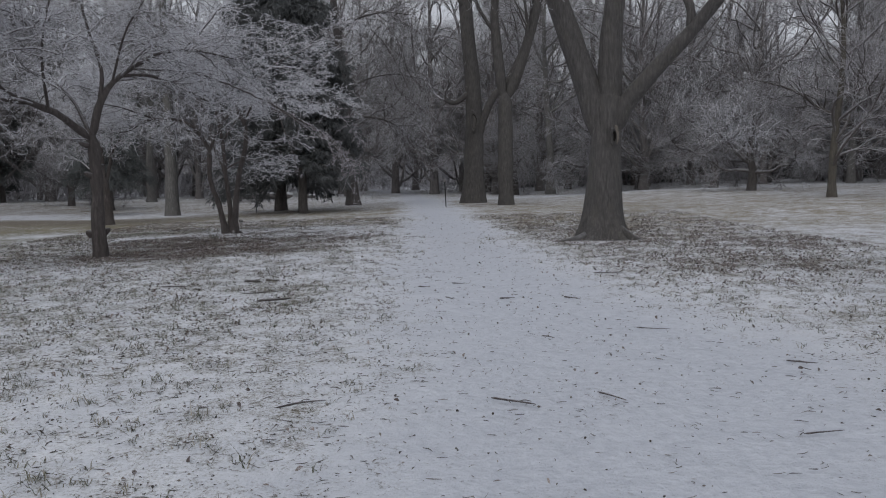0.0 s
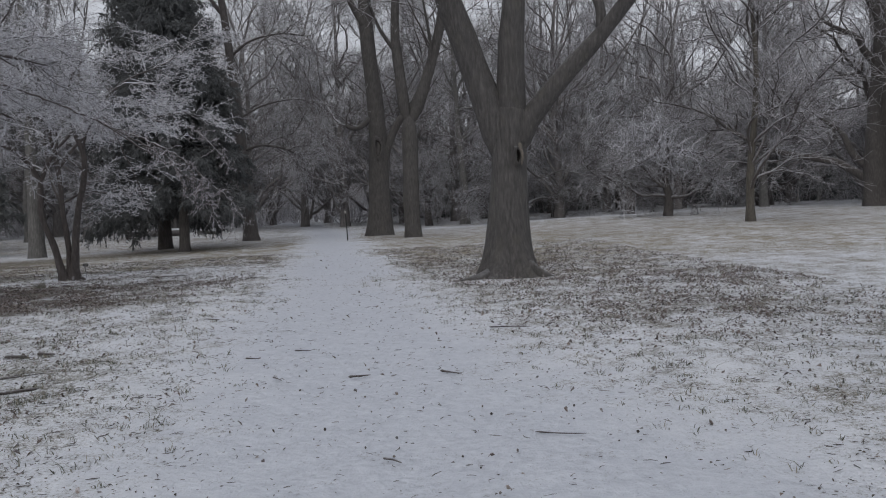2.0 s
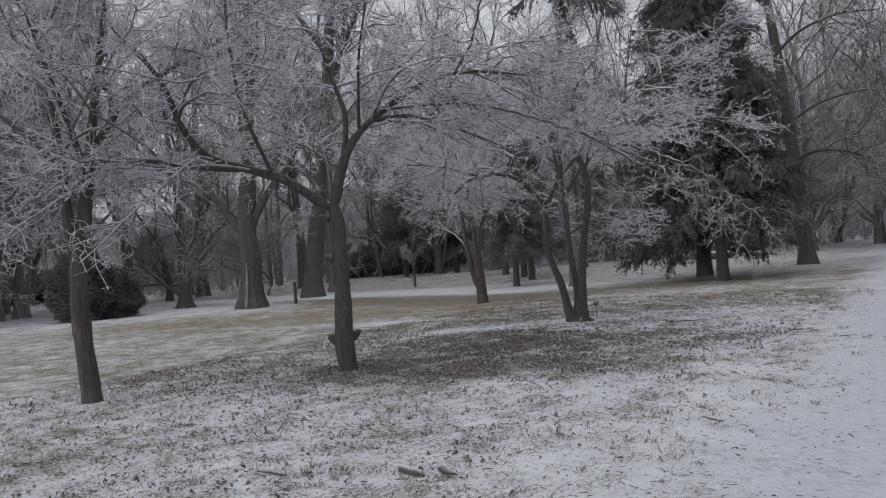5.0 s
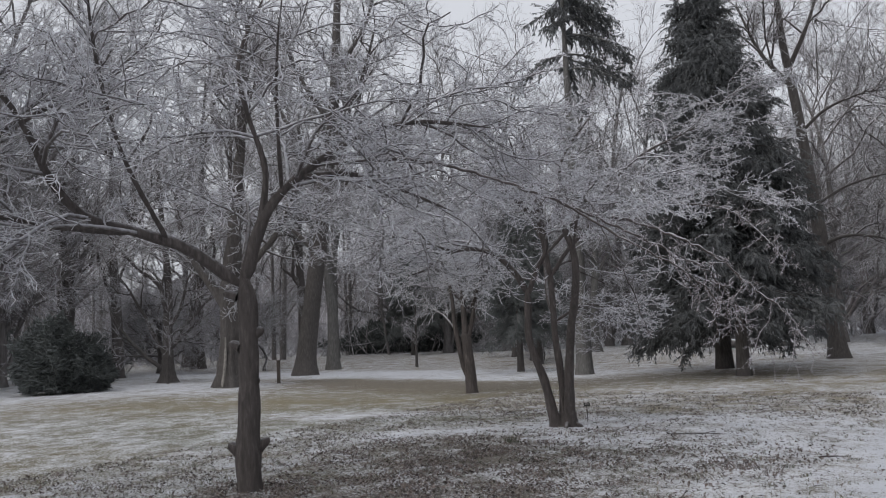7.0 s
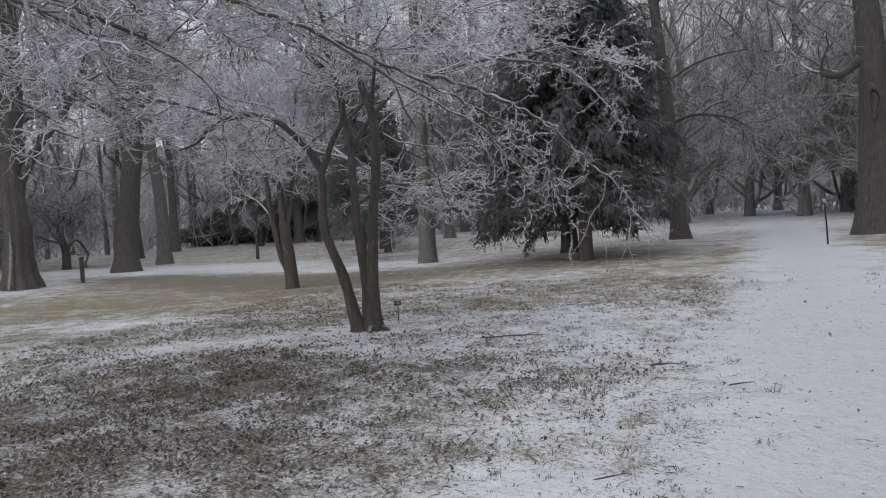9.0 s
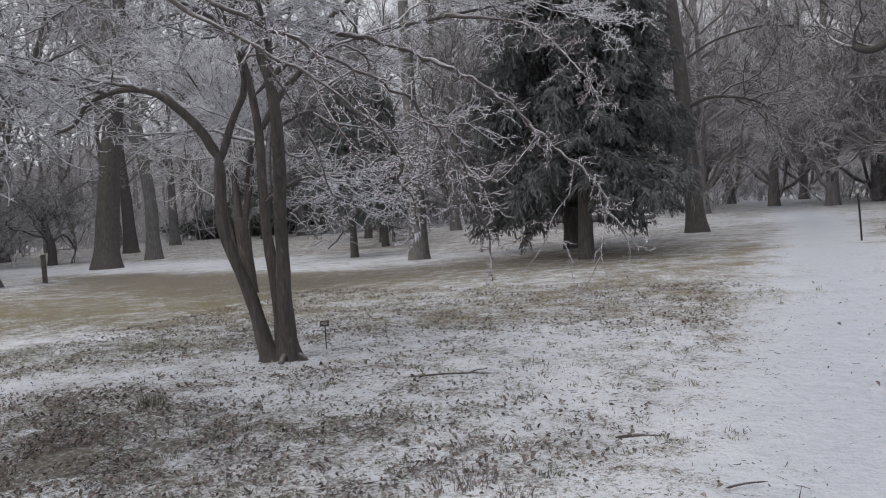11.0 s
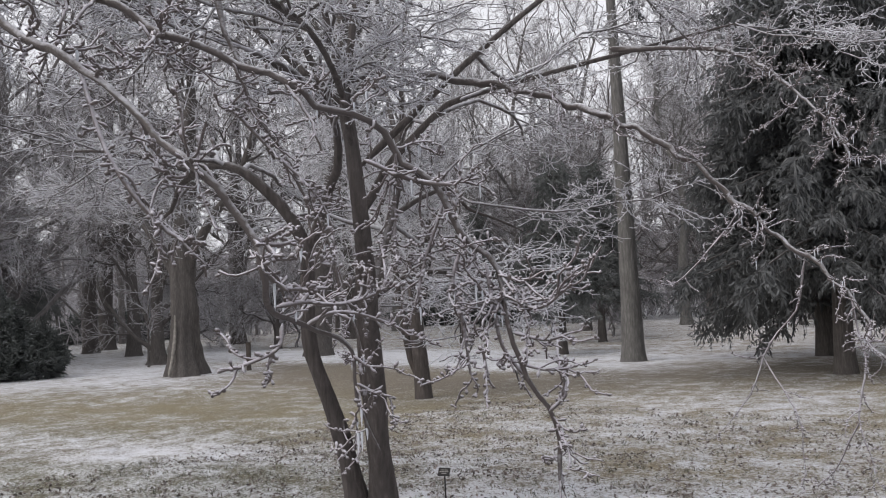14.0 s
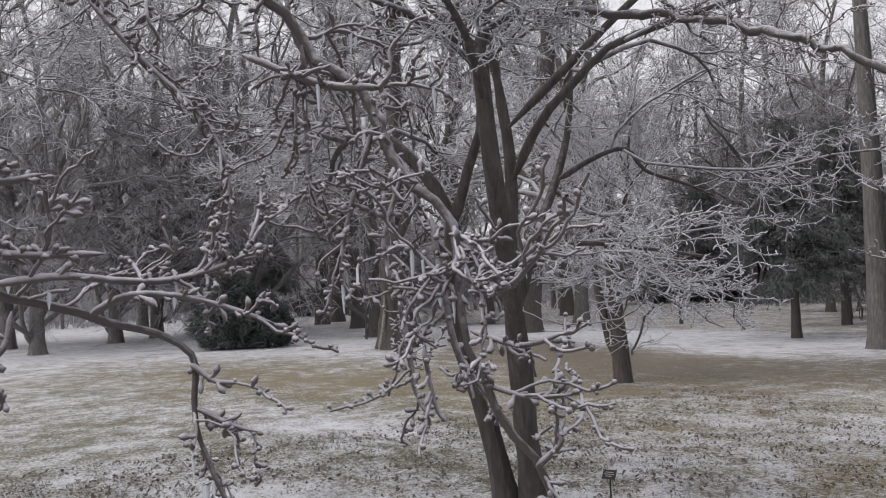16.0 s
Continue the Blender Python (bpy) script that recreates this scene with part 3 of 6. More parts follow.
# -- the two old trunks behind it
AT = foot(1.3, 36.5)
old_tree, _ = fixed_tree(
    12, AT, "tall old park tree with a hollow dark trunk", "tree",
    [([(1.3, 36.5, -0.1), (1.33, 36.5, 1.3), (1.37, 36.5, 3.8), (1.29, 36.5, 6.3), (1.06, 36.5, 8.8), (1.03, 36.5, 11.3), (1.2, 36.5, 15), (1.1, 36.6, 19)], 0.52, 0.12)],
    [([(1.53, 36.4, 3.1), (1.8, 36.4, 4.1), (2.3, 36.4, 5.1), (3.08, 36.37, 6.05), (3.9, 36.3, 8), (4.4, 36, 11)], 0.22, 0.05),
     ([(1.1, 36.4, 5.3), (0.7, 36.3, 4.95), (0.35, 36.3, 4.85), (-0.05, 36.3, 5.0)], 0.15, 0.09),
     ([(1.1, 36.4, 9), (0.3, 36.2, 10.5), (-0.7, 36, 13), (-1.2, 36, 16)], 0.16, 0.03), ([(1.1, 36.5, 10.5), (2.2, 36.7, 12.4), (2.9, 37, 16)], 0.15, 0.03),
     ([(1.05, 36.5, 12), (0.6, 36, 14), (0.2, 35.6, 18)], 0.1, 0.03)],
    [(40, (1.5, 4), (0.5, 1.1), 7, 0.04, 0.2, 0.05, 0.015, 0.3), (260, (0.8, 2.2), (0.5, 1.1), 5, 0.02, 0.25, 0.02, 0.008, 0.2), (1700, (0.4, 1.1), (0.5, 1.1), 4, 0.0, 0.28, 0.01, 0.006, 0.15)],
    M_MAPLE, M_BAREWOOD, M_FARTWIG, sides=22, flare=0.42, lobes=0.10, reach=0.6, name="old_tree")
rot_hole(old_tree, Vector((1.35, 36.06, 3.96)) - AT, 4, 0.14, 0.42, M_MAPLE)
AT = foot(2.52, 32.2)
fixed_tree(
    13, AT, "old forked park tree with dark furrowed bark", "tree",
    [([(2.52, 32.2, -0.1), (2.5, 32.2, 1.7), (2.52, 32.2, 3.95), (2.51, 32.2, 5.0)], 0.31, 0.29)],
    [([(2.45, 32.2, 4.5), (2.26, 32.2, 6.16), (2.11, 32.2, 7.9), (2.19, 32.2, 10.1), (2.0, 32.2, 13), (1.9, 32, 17)], 0.25, 0.05),
     ([(2.56, 32.2, 4.5), (3.14, 32.15, 5.92), (3.63, 32.1, 7.44), (4.02, 32.0, 9.2), (4.3, 32.0, 12), (4.6, 32, 16)], 0.27, 0.05),
     ([(3.3, 32.1, 6.4), (3.4, 31.8, 7.6), (3.1, 31.4, 9.4)], 0.1, 0.03), ([(2.15, 32.2, 7.2), (1.4, 32, 8.4), (0.7, 31.6, 10.6)], 0.09, 0.03)],
    [(36, (1.5, 3.6), (0.5, 1.1), 7, 0.04, 0.2, 0.05, 0.015, 0.35), (240, (0.8, 2.0), (0.5, 1.1), 5, 0.02, 0.25, 0.02, 0.008, 0.2), (1600, (0.4, 1.1), (0.5, 1.1), 4, 0.0, 0.28, 0.01, 0.006, 0.15)],
    M_MAPLE, M_BAREWOOD, M_FARTWIG, sides=20, flare=0.30, lobes=0.08, reach=0.5, name="old_tree")

# -- the low spreading trees beside the path


def clear_of_path(at, low, near_low):
    """Twigs keep above a height, higher beside the path."""
    def ok(x, y, z):
        wx, wy, wz = x + at[0], y + at[1], z + at[2]
        edge = np.clip((wx + 4.2) / 1.6, 0, 1)
        return (wz > low + (near_low - low) * edge) & (wx < -1.75)
    return ok


LOW = [(90, (0.9, 2.6), (0.5, 1.2), 9, -0.03, 0.22, 0.024, 0.008, 0.25), (680, (0.4, 1.0), (0.5, 1.2), 7, -0.05, 0.27, 0.011, 0.005, 0.15),
       (5200, (0.12, 0.42), (0.5, 1.2), 5, 0.02, 0.42, 0.0058, 0.0044, 0.1), (11000, (0.04, 0.13), (0.6, 1.2), 3, 0.06, 0.35, 0.0052, 0.0048, 0.1)]
AT = foot(-6.17, 13.62)
tree_a, lv_a = fixed_tree(
    21, AT, "low spreading tree with pruned stubs and frosted twigs", "tree",
    [([(-6.16, 13.62, 0.05), (-6.16, 13.62, 0.7), (-6.15, 13.63, 1.65), (-6.17, 13.61, 2.2), (-6.2, 13.58, 2.38)], 0.122, 0.088)],
    [([(-6.18, 13.58, 2.2), (-6.51, 13.13, 2.61), (-6.74, 12.70, 2.77), (-6.92, 12.3, 2.90), (-7.0, 12.0, 3.2), (-6.9, 11.6, 3.8), (-7.2, 11.2, 4.4)], 0.075, 0.018),
     ([(-6.74, 12.70, 2.76), (-7.05, 12.1, 2.80), (-7.4, 11.5, 2.9), (-7.9, 10.8, 2.8)], 0.04, 0.012),
     ([(-6.17, 13.6, 2.2), (-6.06, 13.73, 2.84), (-5.89, 13.90, 3.21), (-5.62, 14.15, 3.51), (-5.22, 14.45, 3.80), (-4.66, 14.74, 3.9), (-3.9, 15.1, 3.75)], 0.078, 0.012),
     ([(-6.06, 13.73, 2.8), (-6.02, 13.78, 3.45), (-6.15, 13.65, 4.1), (-6.2, 13.6, 4.7), (-6.0, 13.9, 5.6)], 0.042, 0.012),
     ([(-5.8, 13.99, 3.36), (-5.33, 14.37, 3.38), (-4.91, 14.62, 3.2), (-4.4, 15.0, 2.9)], 0.04, 0.01),
     ([(-6.2, 13.6, 2.3), (-6.8, 14.2, 3.0), (-7.6, 14.8, 3.5), (-8.6, 15.3, 3.7)], 0.034, 0.01), ([(-6.6, 13.0, 2.65), (-6.3, 12.3, 3.4), (-5.9, 11.8, 4.1), (-5.4, 11.4, 4.7)], 0.028, 0.01),
     ([(-5.9, 13.9, 3.2), (-5.4, 13.4, 4.0), (-4.8, 12.9, 4.5)], 0.026, 0.01)],
    LOW, M_SMALLBARK, M_BRANCH, M_TWIG, sides=18, flare=0.40, lobes=0.10, reach=0.28, rough=0.06, lumps=0.13, name="small_tree", group="low spreading trees", keep=clear_of_path(AT, 1.25, 2.3), flat=0.82)


def stub(parent, at, way, r, length, seed):
    rng = np.random.default_rng(seed)
    a, w = np.array(at, float), unit(np.array(way, float))
    c, _, _ = bole(rng, [a, a + w * length * 0.6, a + w * length], r * 0.95, r * 0.9, 12, 8, 0.35, 0, 0.05, 0.05)
    v = c[0].reshape(8, 12, 3)
    v[-1] = v[-2].mean(0) + (v[-1] - v[-2].mean(0)) * 0.75
    cap = np.tile(v[-1].mean(0), (12, 1))
    k = len(c[0])
    q = np.array([[k - 12 + i, k - 12 + (i + 1) % 12, k + (i + 1) % 12, k + i] for i in range(12)])
    part("pruned_stub", [(np.concatenate([v.reshape(-1, 3), cap]), np.concatenate([c[1], q]))], M_SMALLBARK, parent)


stub(tree_a, (0.06, 0.08, 0.42), (0.75, 0.55, 0.75), 0.05, 0.16, 1)
stub(tree_a, (-0.08, -0.06, 0.40), (-0.8, -0.6, 0.75), 0.055, 0.14, 2)
stub(tree_a, (-0.05, -0.05, 1.46), (-0.8, -0.6, 0.4), 0.05, 0.13, 3)
stub(tree_a, (0.05, 0.05, 1.58), (0.7, 0.6, 0.6), 0.052, 0.13, 4)
stub(tree_a, (-0.06, -0.07, 1.98), (-0.8, -0.6, 0.35), 0.045, 0.17, 6)
stub(tree_a, (0.05, 0.04, 1.08), (0.75, 0.6, 0.7), 0.032, 0.08, 7)

AT = foot(-8.0, 11.2)
tree_a2, _ = fixed_tree(
    22, AT, "leaning twin-stemmed small tree with frosted twigs", "tree",
    [([(-8.0, 11.2, -0.08), (-8.03, 11.15, 0.9), (-8.04, 11.14, 1.4), (-8.0, 11.2, 2.3)], 0.12, 0.085)],
    [([(-8.05, 11.13, 1.7), (-8.07, 11.1, 2.1), (-8.1, 11.07, 2.86), (-8.14, 11.0, 3.83), (-8.2, 10.9, 5.0)], 0.075, 0.02),
     ([(-8.03, 11.16, 1.7), (-7.96, 11.26, 2.43), (-7.91, 11.34, 3.13), (-7.83, 11.45, 4.04), (-7.7, 11.6, 5.2)], 0.098, 0.02),
     ([(-7.91, 11.34, 3.05), (-7.63, 11.70, 3.68), (-7.21, 12.15, 4.09), (-6.6, 12.6, 4.45)], 0.05, 0.012),
     ([(-8.1, 11.05, 2.9), (-8.8, 10.7, 3.6), (-9.6, 10.3, 4.0)], 0.05, 0.012), ([(-7.95, 11.3, 2.8), (-7.3, 10.6, 3.6), (-6.7, 10.0, 4.2)], 0.045, 0.012)],
    [(50, (0.8, 1.9), (0.5, 1.1), 8, 0.04, 0.2, 0.025, 0.009, 0.2), (420, (0.4, 0.9), (0.5, 1.2), 6, 0.03, 0.25, 0.012, 0.005, 0.15),
     (3200, (0.15, 0.45), (0.5, 1.2), 3, 0.03, 0.28, 0.0065, 0.0045, 0.1), (8000, (0.05, 0.18), (0.6, 1.2), 2, 0.05, 0.25, 0.0055, 0.0045, 0.1)],
    M_SMALLBARK, M_BRANCH, M_TWIG, sides=16, flare=0.3, lobes=0.05, reach=0.18, rough=0.035, lumps=0.03, name="small_tree", group="low spreading trees")
def root_knees(parent, spots, r, mat):
    """Short surface roots running out from the foot of a trunk."""
    for i, (x, y, ang, long) in enumerate(spots):
        rng = np.random.default_rng(900 + i)
        dx, dy = math.cos(radians(ang)), math.sin(radians(ang))
        c, _, _ = bole(rng, [(x, y, 0.13), (x + dx * long * 0.35, y + dy * long * 0.35, 0.05), (x + dx * long * 0.75, y + dy * long * 0.75, 0.0), (x + dx * long, y + dy * long, -0.06)], r, r * 0.45, 10, 12, 0, 0, 0.07, 0.3, 0.08)
        part("root", [c], mat, parent)


stub(tree_a2, (-0.09, -0.07, 0.80), (-0.8, -0.6, 0.6), 0.04, 0.09, 5)

AT = foot(-5.33, 18.98)
tree_b, lv_b = fixed_tree(
    23, AT, "three-stemmed spreading small tree, frosted twigs and icicles", "tree",
    [([(-5.42, 18.95, 0.05), (-5.54, 18.82, 0.84), (-5.69, 18.70, 1.45), (-5.68, 18.70, 2.1), (-5.69, 18.70, 2.3)], 0.068, 0.052),
     ([(-5.33, 19.02, 0.05), (-5.31, 18.97, 0.75), (-5.38, 18.96, 1.49), (-5.41, 19.0, 2.02), (-5.49, 19.08, 2.58), (-5.63, 19.06, 3.4)], 0.066, 0.036),
     ([(-5.27, 19.05, 0.05), (-5.15, 18.88, 0.76), (-5.10, 18.84, 1.12), (-4.97, 18.70, 1.63), (-4.82, 18.56, 2.0), (-4.70, 18.42, 2.42), (-4.73, 18.41, 2.78), (-4.90, 18.50, 3.1), (-5.0, 18.62, 3.36)], 0.080, 0.044)],
    [([(-5.69, 18.71, 2.15), (-5.80, 18.62, 2.45), (-6.05, 18.42, 2.79), (-6.45, 18.38, 2.92), (-6.89, 18.41, 2.91), (-7.2, 18.43, 2.84), (-7.45, 18.48, 2.68), (-7.9, 18.5, 2.6)], 0.055, 0.012),
     ([(-6.8, 18.41, 2.91), (-7.1, 18.3, 3.02), (-7.6, 18.1, 3.2), (-8.3, 17.8, 3.3)], 0.026, 0.010),
     ([(-5.69, 18.71, 2.1), (-5.55, 18.77, 2.5), (-5.35, 18.78, 2.85), (-5.36, 18.67, 3.34), (-5.5, 18.4, 4.0), (-5.5, 18.0, 4.6)], 0.042, 0.012),
     ([(-5.58, 19.07, 3.1), (-5.65, 19.0, 3.8), (-5.7, 18.9, 4.4), (-5.9, 19.0, 5.2)], 0.040, 0.012),
     ([(-4.94, 18.56, 3.15), (-5.03, 18.72, 3.8), (-5.0, 18.9, 4.3), (-4.7, 19.4, 5.0)], 0.034, 0.012),
     ([(-5.40, 19.0, 1.5), (-5.53, 19.22, 1.85), (-5.72, 19.45, 2.1), (-5.97, 19.86, 2.60), (-6.1, 20.1, 3.1), (-6.15, 20.2, 4.0), (-6.3, 20.5, 5.0)], 0.050, 0.012),
     ([(-5.92, 19.80, 2.52), (-5.79, 20.13, 2.71), (-5.68, 20.33, 2.75), (-5.62, 20.44, 2.58), (-5.48, 20.72, 2.46), (-5.36, 20.95, 2.34)], 0.028, 0.008),
     ([(-5.45, 19.05, 2.4), (-5.20, 19.15, 2.8), (-5.03, 19.34, 3.05), (-4.88, 19.55, 3.27), (-4.4, 20.2, 3.5), (-3.8, 20.7, 3.65), (-3.2, 21.2, 3.8)], 0.036, 0.010),
     ([(-4.72, 18.40, 2.72), (-4.55, 18.2, 3.05), (-4.2, 17.7, 3.25), (-3.75, 16.95, 3.16), (-3.6, 16.5, 3.0)], 0.024, 0.008),
     ([(-5.5, 19.08, 2.8), (-5.0, 19.9, 3.7), (-4.5, 20.8, 4.5), (-3.9, 21.7, 5.0), (-3.6, 22.8, 5.6)], 0.034, 0.012), ([(-6.1, 20.1, 3.1), (-6.6, 20.4, 3.8), (-7.2, 20.9, 4.5)], 0.034, 0.012),
     ([(-5.60, 19.05, 3.3), (-6.3, 18.4, 4.2), (-7.2, 17.7, 4.8)], 0.034, 0.012), ([(-5.36, 18.95, 1.72), (-5.15, 19.03, 1.85), (-4.92, 19.15, 1.95), (-4.6, 19.4, 1.9), (-4.2, 19.7, 1.8)], 0.026, 0.007),
     ([(-5.36, 18.67, 3.3), (-5.5, 18.0, 3.6), (-5.7, 17.3, 3.8), (-5.6, 16.6, 3.6)], 0.026, 0.008)],
    [(100, (0.9, 2.3), (0.5, 1.2), 9, -0.02, 0.22, 0.024, 0.008, 0.25), (780, (0.4, 0.95), (0.5, 1.2), 7, -0.04, 0.27, 0.011, 0.005, 0.15),
     (6200, (0.12, 0.42), (0.5, 1.2), 5, 0.02, 0.42, 0.0058, 0.0044, 0.1), (13000, (0.04, 0.13), (0.6, 1.2), 3, 0.06, 0.35, 0.0052, 0.0048, 0.1)],
    M_SMALLBARK, M_BRANCH, M_TWIG, sides=18, flare=1.45, lobes=0.14, reach=0.20, rough=0.035, lumps=0.05, name="small_tree", group="low spreading trees", keep=clear_of_path(AT, 1.15, 1.75), flat=0.74)


# -- long branches of those two that hang over the verge, with buds and icicles
root_knees(tree_b, [(-0.05, -0.02, 225, 0.20), (0.07, 0.01, 285, 0.21), (0.09, 0.05, 355, 0.23), (0.03, 0.06, 80, 0.2)], 0.052, M_SMALLBARK)


def gnarled(rng, pts, k, amount):
    """A path with knees and kinks."""
    P = bent(pts, k)
    w = np.linspace(0, 1, k)[:, None]
    long = np.linalg.norm(np.diff(P, axis=0), axis=1).sum()
    for q in (5, 9, 17, 29):
        P = P + amount * long / q * np.sin(w * q * 3.1 * max(long, 0.3) + rng.random(3) * 6.3) * np.sqrt(w * (1.15 - w))
    return P


def knobs(rng, P, R, n, long=(0.007, 0.030), fat=1.0):
    """Short spurs, each with a round rime-coated bud at its tip."""
    C = grow(rng, P, R, n, long, (0.6, 1.35), 6, 0.10, 0.2, 0.04, 0.95, 0.0032, 0.0026)
    prof = np.array([0.9, 0.85, 0.9, 1.5, 1.35, 0.35])[None] * fat
    return C[0], prof * (0.0021 + 0.0014 * rng.random((n, 1)))


def icicles(rng, A, n, long):
    k, j = rng.integers(0, len(A), n), rng.integers(1, A.shape[1] - 1, n)
    top = A[k, j]
    L = 0.012 + long * rng.random(n) ** 2.2
    I = np.stack([top, top + np.stack([0 * L, 0 * L, -0.5 * L], 1), top + np.stack([0 * L, 0 * L, -L], 1)], 1)
    return tubes(I, np.array([0.0036, 0.0026, 0.0006])[None] * np.ones((n, 1)), 5)


def hanging_branch(seed, tree, pts, r0, r1, shoots, tmin, drop=-0.02, size=1.0, strands=(), knees=0.035, busy=9, fat=1.0):
    """A limb with its gnarled strands, thin shoots, budded spurs and icicles."""
    rng = np.random.default_rng(seed)
    c, P, R = bole(rng, gnarled(rng, local(pts, tree.location), 130, knees * 0.5), r0, r1, 12, 130, 0, 0, 0.10, 0.3, 0.14)
    limb = part("limb", [c], M_LIMB, tree)
    n1, n2, n3 = shoots
    A = grow(rng, P[None], R[None], n1, (0.10 * size, 0.42 * size), (0.35, 1.0), 16, drop, 0.26, tmin, 0.55, 0.0042 * fat, 0.0022 * fat)
    B = grow(rng, *A, n2, (0.04, 0.15), (0.5, 1.1), 8, 0.06, 0.30, 0.1, 0.75, 0.0031 * fat, 0.0021 * fat)
    work = [tubes(*A, 6), tubes(*B, 5)]
    paths, radii = [A[0]], [A[1]]
    for p, a, b in strands:
        c2, Q, S = bole(rng, gnarled(rng, local(p, tree.location), 16, knees), a * fat, b * fat, 7, 16, 0, 0, 0.10, 0.3, 0.16)
        part("branchlet", [c2], M_NEARTWIG, limb)
        paths.append(Q[None]), radii.append(S[None])
    P2, R2 = np.concatenate(paths), np.concatenate(radii)
    if strands:
        extra = len(strands)
        D = grow(rng, P2[-extra:], R2[-extra:], extra * busy, (0.04, 0.22), (0.25, 0.9), 12, 0.02, 0.26, 0.05, 0.7, 0.0034 * fat, 0.0020 * fat)
        work.append(tubes(*D, 6))
        work.append(tubes(*knobs(rng, *D, extra * 46, (0.006, 0.022)), 6))
        work.append(tubes(*knobs(rng, P2[-extra:], R2[-extra:], extra * 14, (0.008, 0.034), 1.05), 6))
    work.append(tubes(*knobs(rng, B[0], B[1], n3), 5))
    work.append(tubes(*knobs(rng, A[0], A[1], n3 // 2), 5))
    tagged(part("twigwork", work, M_NEARTWIG, limb, "knobbly twigs sheathed in rime"), kind="stuff")
    n = max(12, n3 // 10)
    tagged(part("iciclework", [icicles(rng, P2, n, 0.045)], M_ICE, limb, "short clear icicles"), kind="stuff")


def spurs(seed, tree, levels, n, east):
    """Knobbly fruiting spurs on those twigs of a crown that reach towards the path."""
    rng = np.random.default_rng(seed)
    near = [(np.array([bent(p, 5) for p in P[keep]]), np.array([np.interp(np.linspace(0, 1, 5), np.linspace(0, 1, len(r)), r) for r in R[keep]]))
            for P, R in levels for keep in [P[:, P.shape[1] // 2, 0] + tree.location[0] > east]]
    P, R = np.concatenate([p for p, _ in near]), np.concatenate([r for _, r in near])
    C = grow(rng, P, R, n, (0.012, 0.055), (0.6, 1.3), 4, 0.06, 0.3, 0.03, 0.9, 0.004, 0.003)
    prof = np.array([0.9, 0.85, 1.35, 0.5])[None] * (0.0030 + 0.0018 * rng.random((n, 1)))
    tagged(part("spurwork", [tubes(C[0], prof, 4)], M_TWIG, tree, "short budded spurs white with rime"), kind="stuff")


spurs(91, tree_a, lv_a[1:3], 6000, -4.9)
spurs(92, tree_b, lv_b[1:3], 15000, -4.7)


# the limb that drops beside the path
hanging_branch(81, tree_a, [(-5.62, 14.15, 3.5), (-4.6, 14.65, 3.45), (-3.6, 15.2, 3.05), (-2.75, 15.8, 2.55), (-2.282, 16.234, 2.226), (-2.240, 16.317, 2.184), (-2.185, 16.441, 2.124), (-2.141, 16.519, 2.02), (-2.105, 16.56, 1.973),
                            (-2.058, 16.588, 1.865), (-1.994, 16.623, 1.768), (-1.969, 16.635, 1.688), (-1.973, 16.639, 1.61), (-1.965, 16.66, 1.54), (-1.949, 16.689, 1.499), (-1.933, 16.725, 1.406), (-1.915, 16.74, 1.25)],
               0.023, 0.0050, (60, 190, 800), 0.30, -0.04, 0.8, fat=1.1, strands=[
    ([(-2.058, 16.588, 1.865), (-2.083, 16.566, 1.766), (-2.079, 16.581, 1.693), (-2.077, 16.596, 1.601), (-2.076, 16.607, 1.528)], 0.0048, 0.003),
    ([(-2.015, 16.607, 1.797), (-2.005, 16.617, 1.689), (-1.999, 16.638, 1.6), (-1.966, 16.678, 1.524)], 0.0052, 0.0035),
    ([(-2.102, 16.567, 1.945), (-2.15, 16.536, 1.79), (-2.161, 16.53, 1.706), (-2.148, 16.554, 1.678)], 0.0045, 0.0028),
    ([(-2.164, 16.48, 2.065), (-2.192, 16.493, 1.918), (-2.197, 16.497, 1.832), (-2.167, 16.545, 1.805)], 0.0042, 0.0026),
    ([(-1.994, 16.623, 1.768), (-1.923, 16.64, 1.754), (-1.883, 16.643, 1.768)], 0.0042, 0.003),
    ([(-1.97, 16.632, 1.705), (-1.892, 16.64, 1.69), (-1.838, 16.645, 1.717), (-1.81, 16.648, 1.737)], 0.0042, 0.003),
    ([(-1.972, 16.637, 1.636), (-1.904, 16.668, 1.618), (-1.853, 16.704, 1.633)], 0.004, 0.003),
    ([(-1.97, 16.65, 1.566), (-1.92, 16.689, 1.548), (-1.881, 16.727, 1.551)], 0.004, 0.003),
    ([(-1.938, 16.71, 1.45), (-1.901, 16.724, 1.487), (-1.902, 16.721, 1.512)], 0.004, 0.003),
    ([(-1.97, 16.635, 1.671), (-2.013, 16.601, 1.726), (-2.031, 16.572, 1.754), (-2.046, 16.55, 1.746)], 0.004, 0.003),
    ([(-2.186, 16.397, 2.047), (-2.127, 16.488, 1.999), (-2.047, 16.554, 1.979)], 0.0065, 0.0045),
    ([(-2.028, 16.594, 1.612), (-2.026, 16.608, 1.532), (-2.018, 16.623, 1.509)], 0.0036, 0.0026),
    ([(-2.43, 16.2, 2.2), (-2.36, 16.3, 2.06), (-2.319, 16.395, 1.934), (-2.324, 16.403, 1.814), (-2.339, 16.359, 1.718)], 0.0042, 0.0026)])
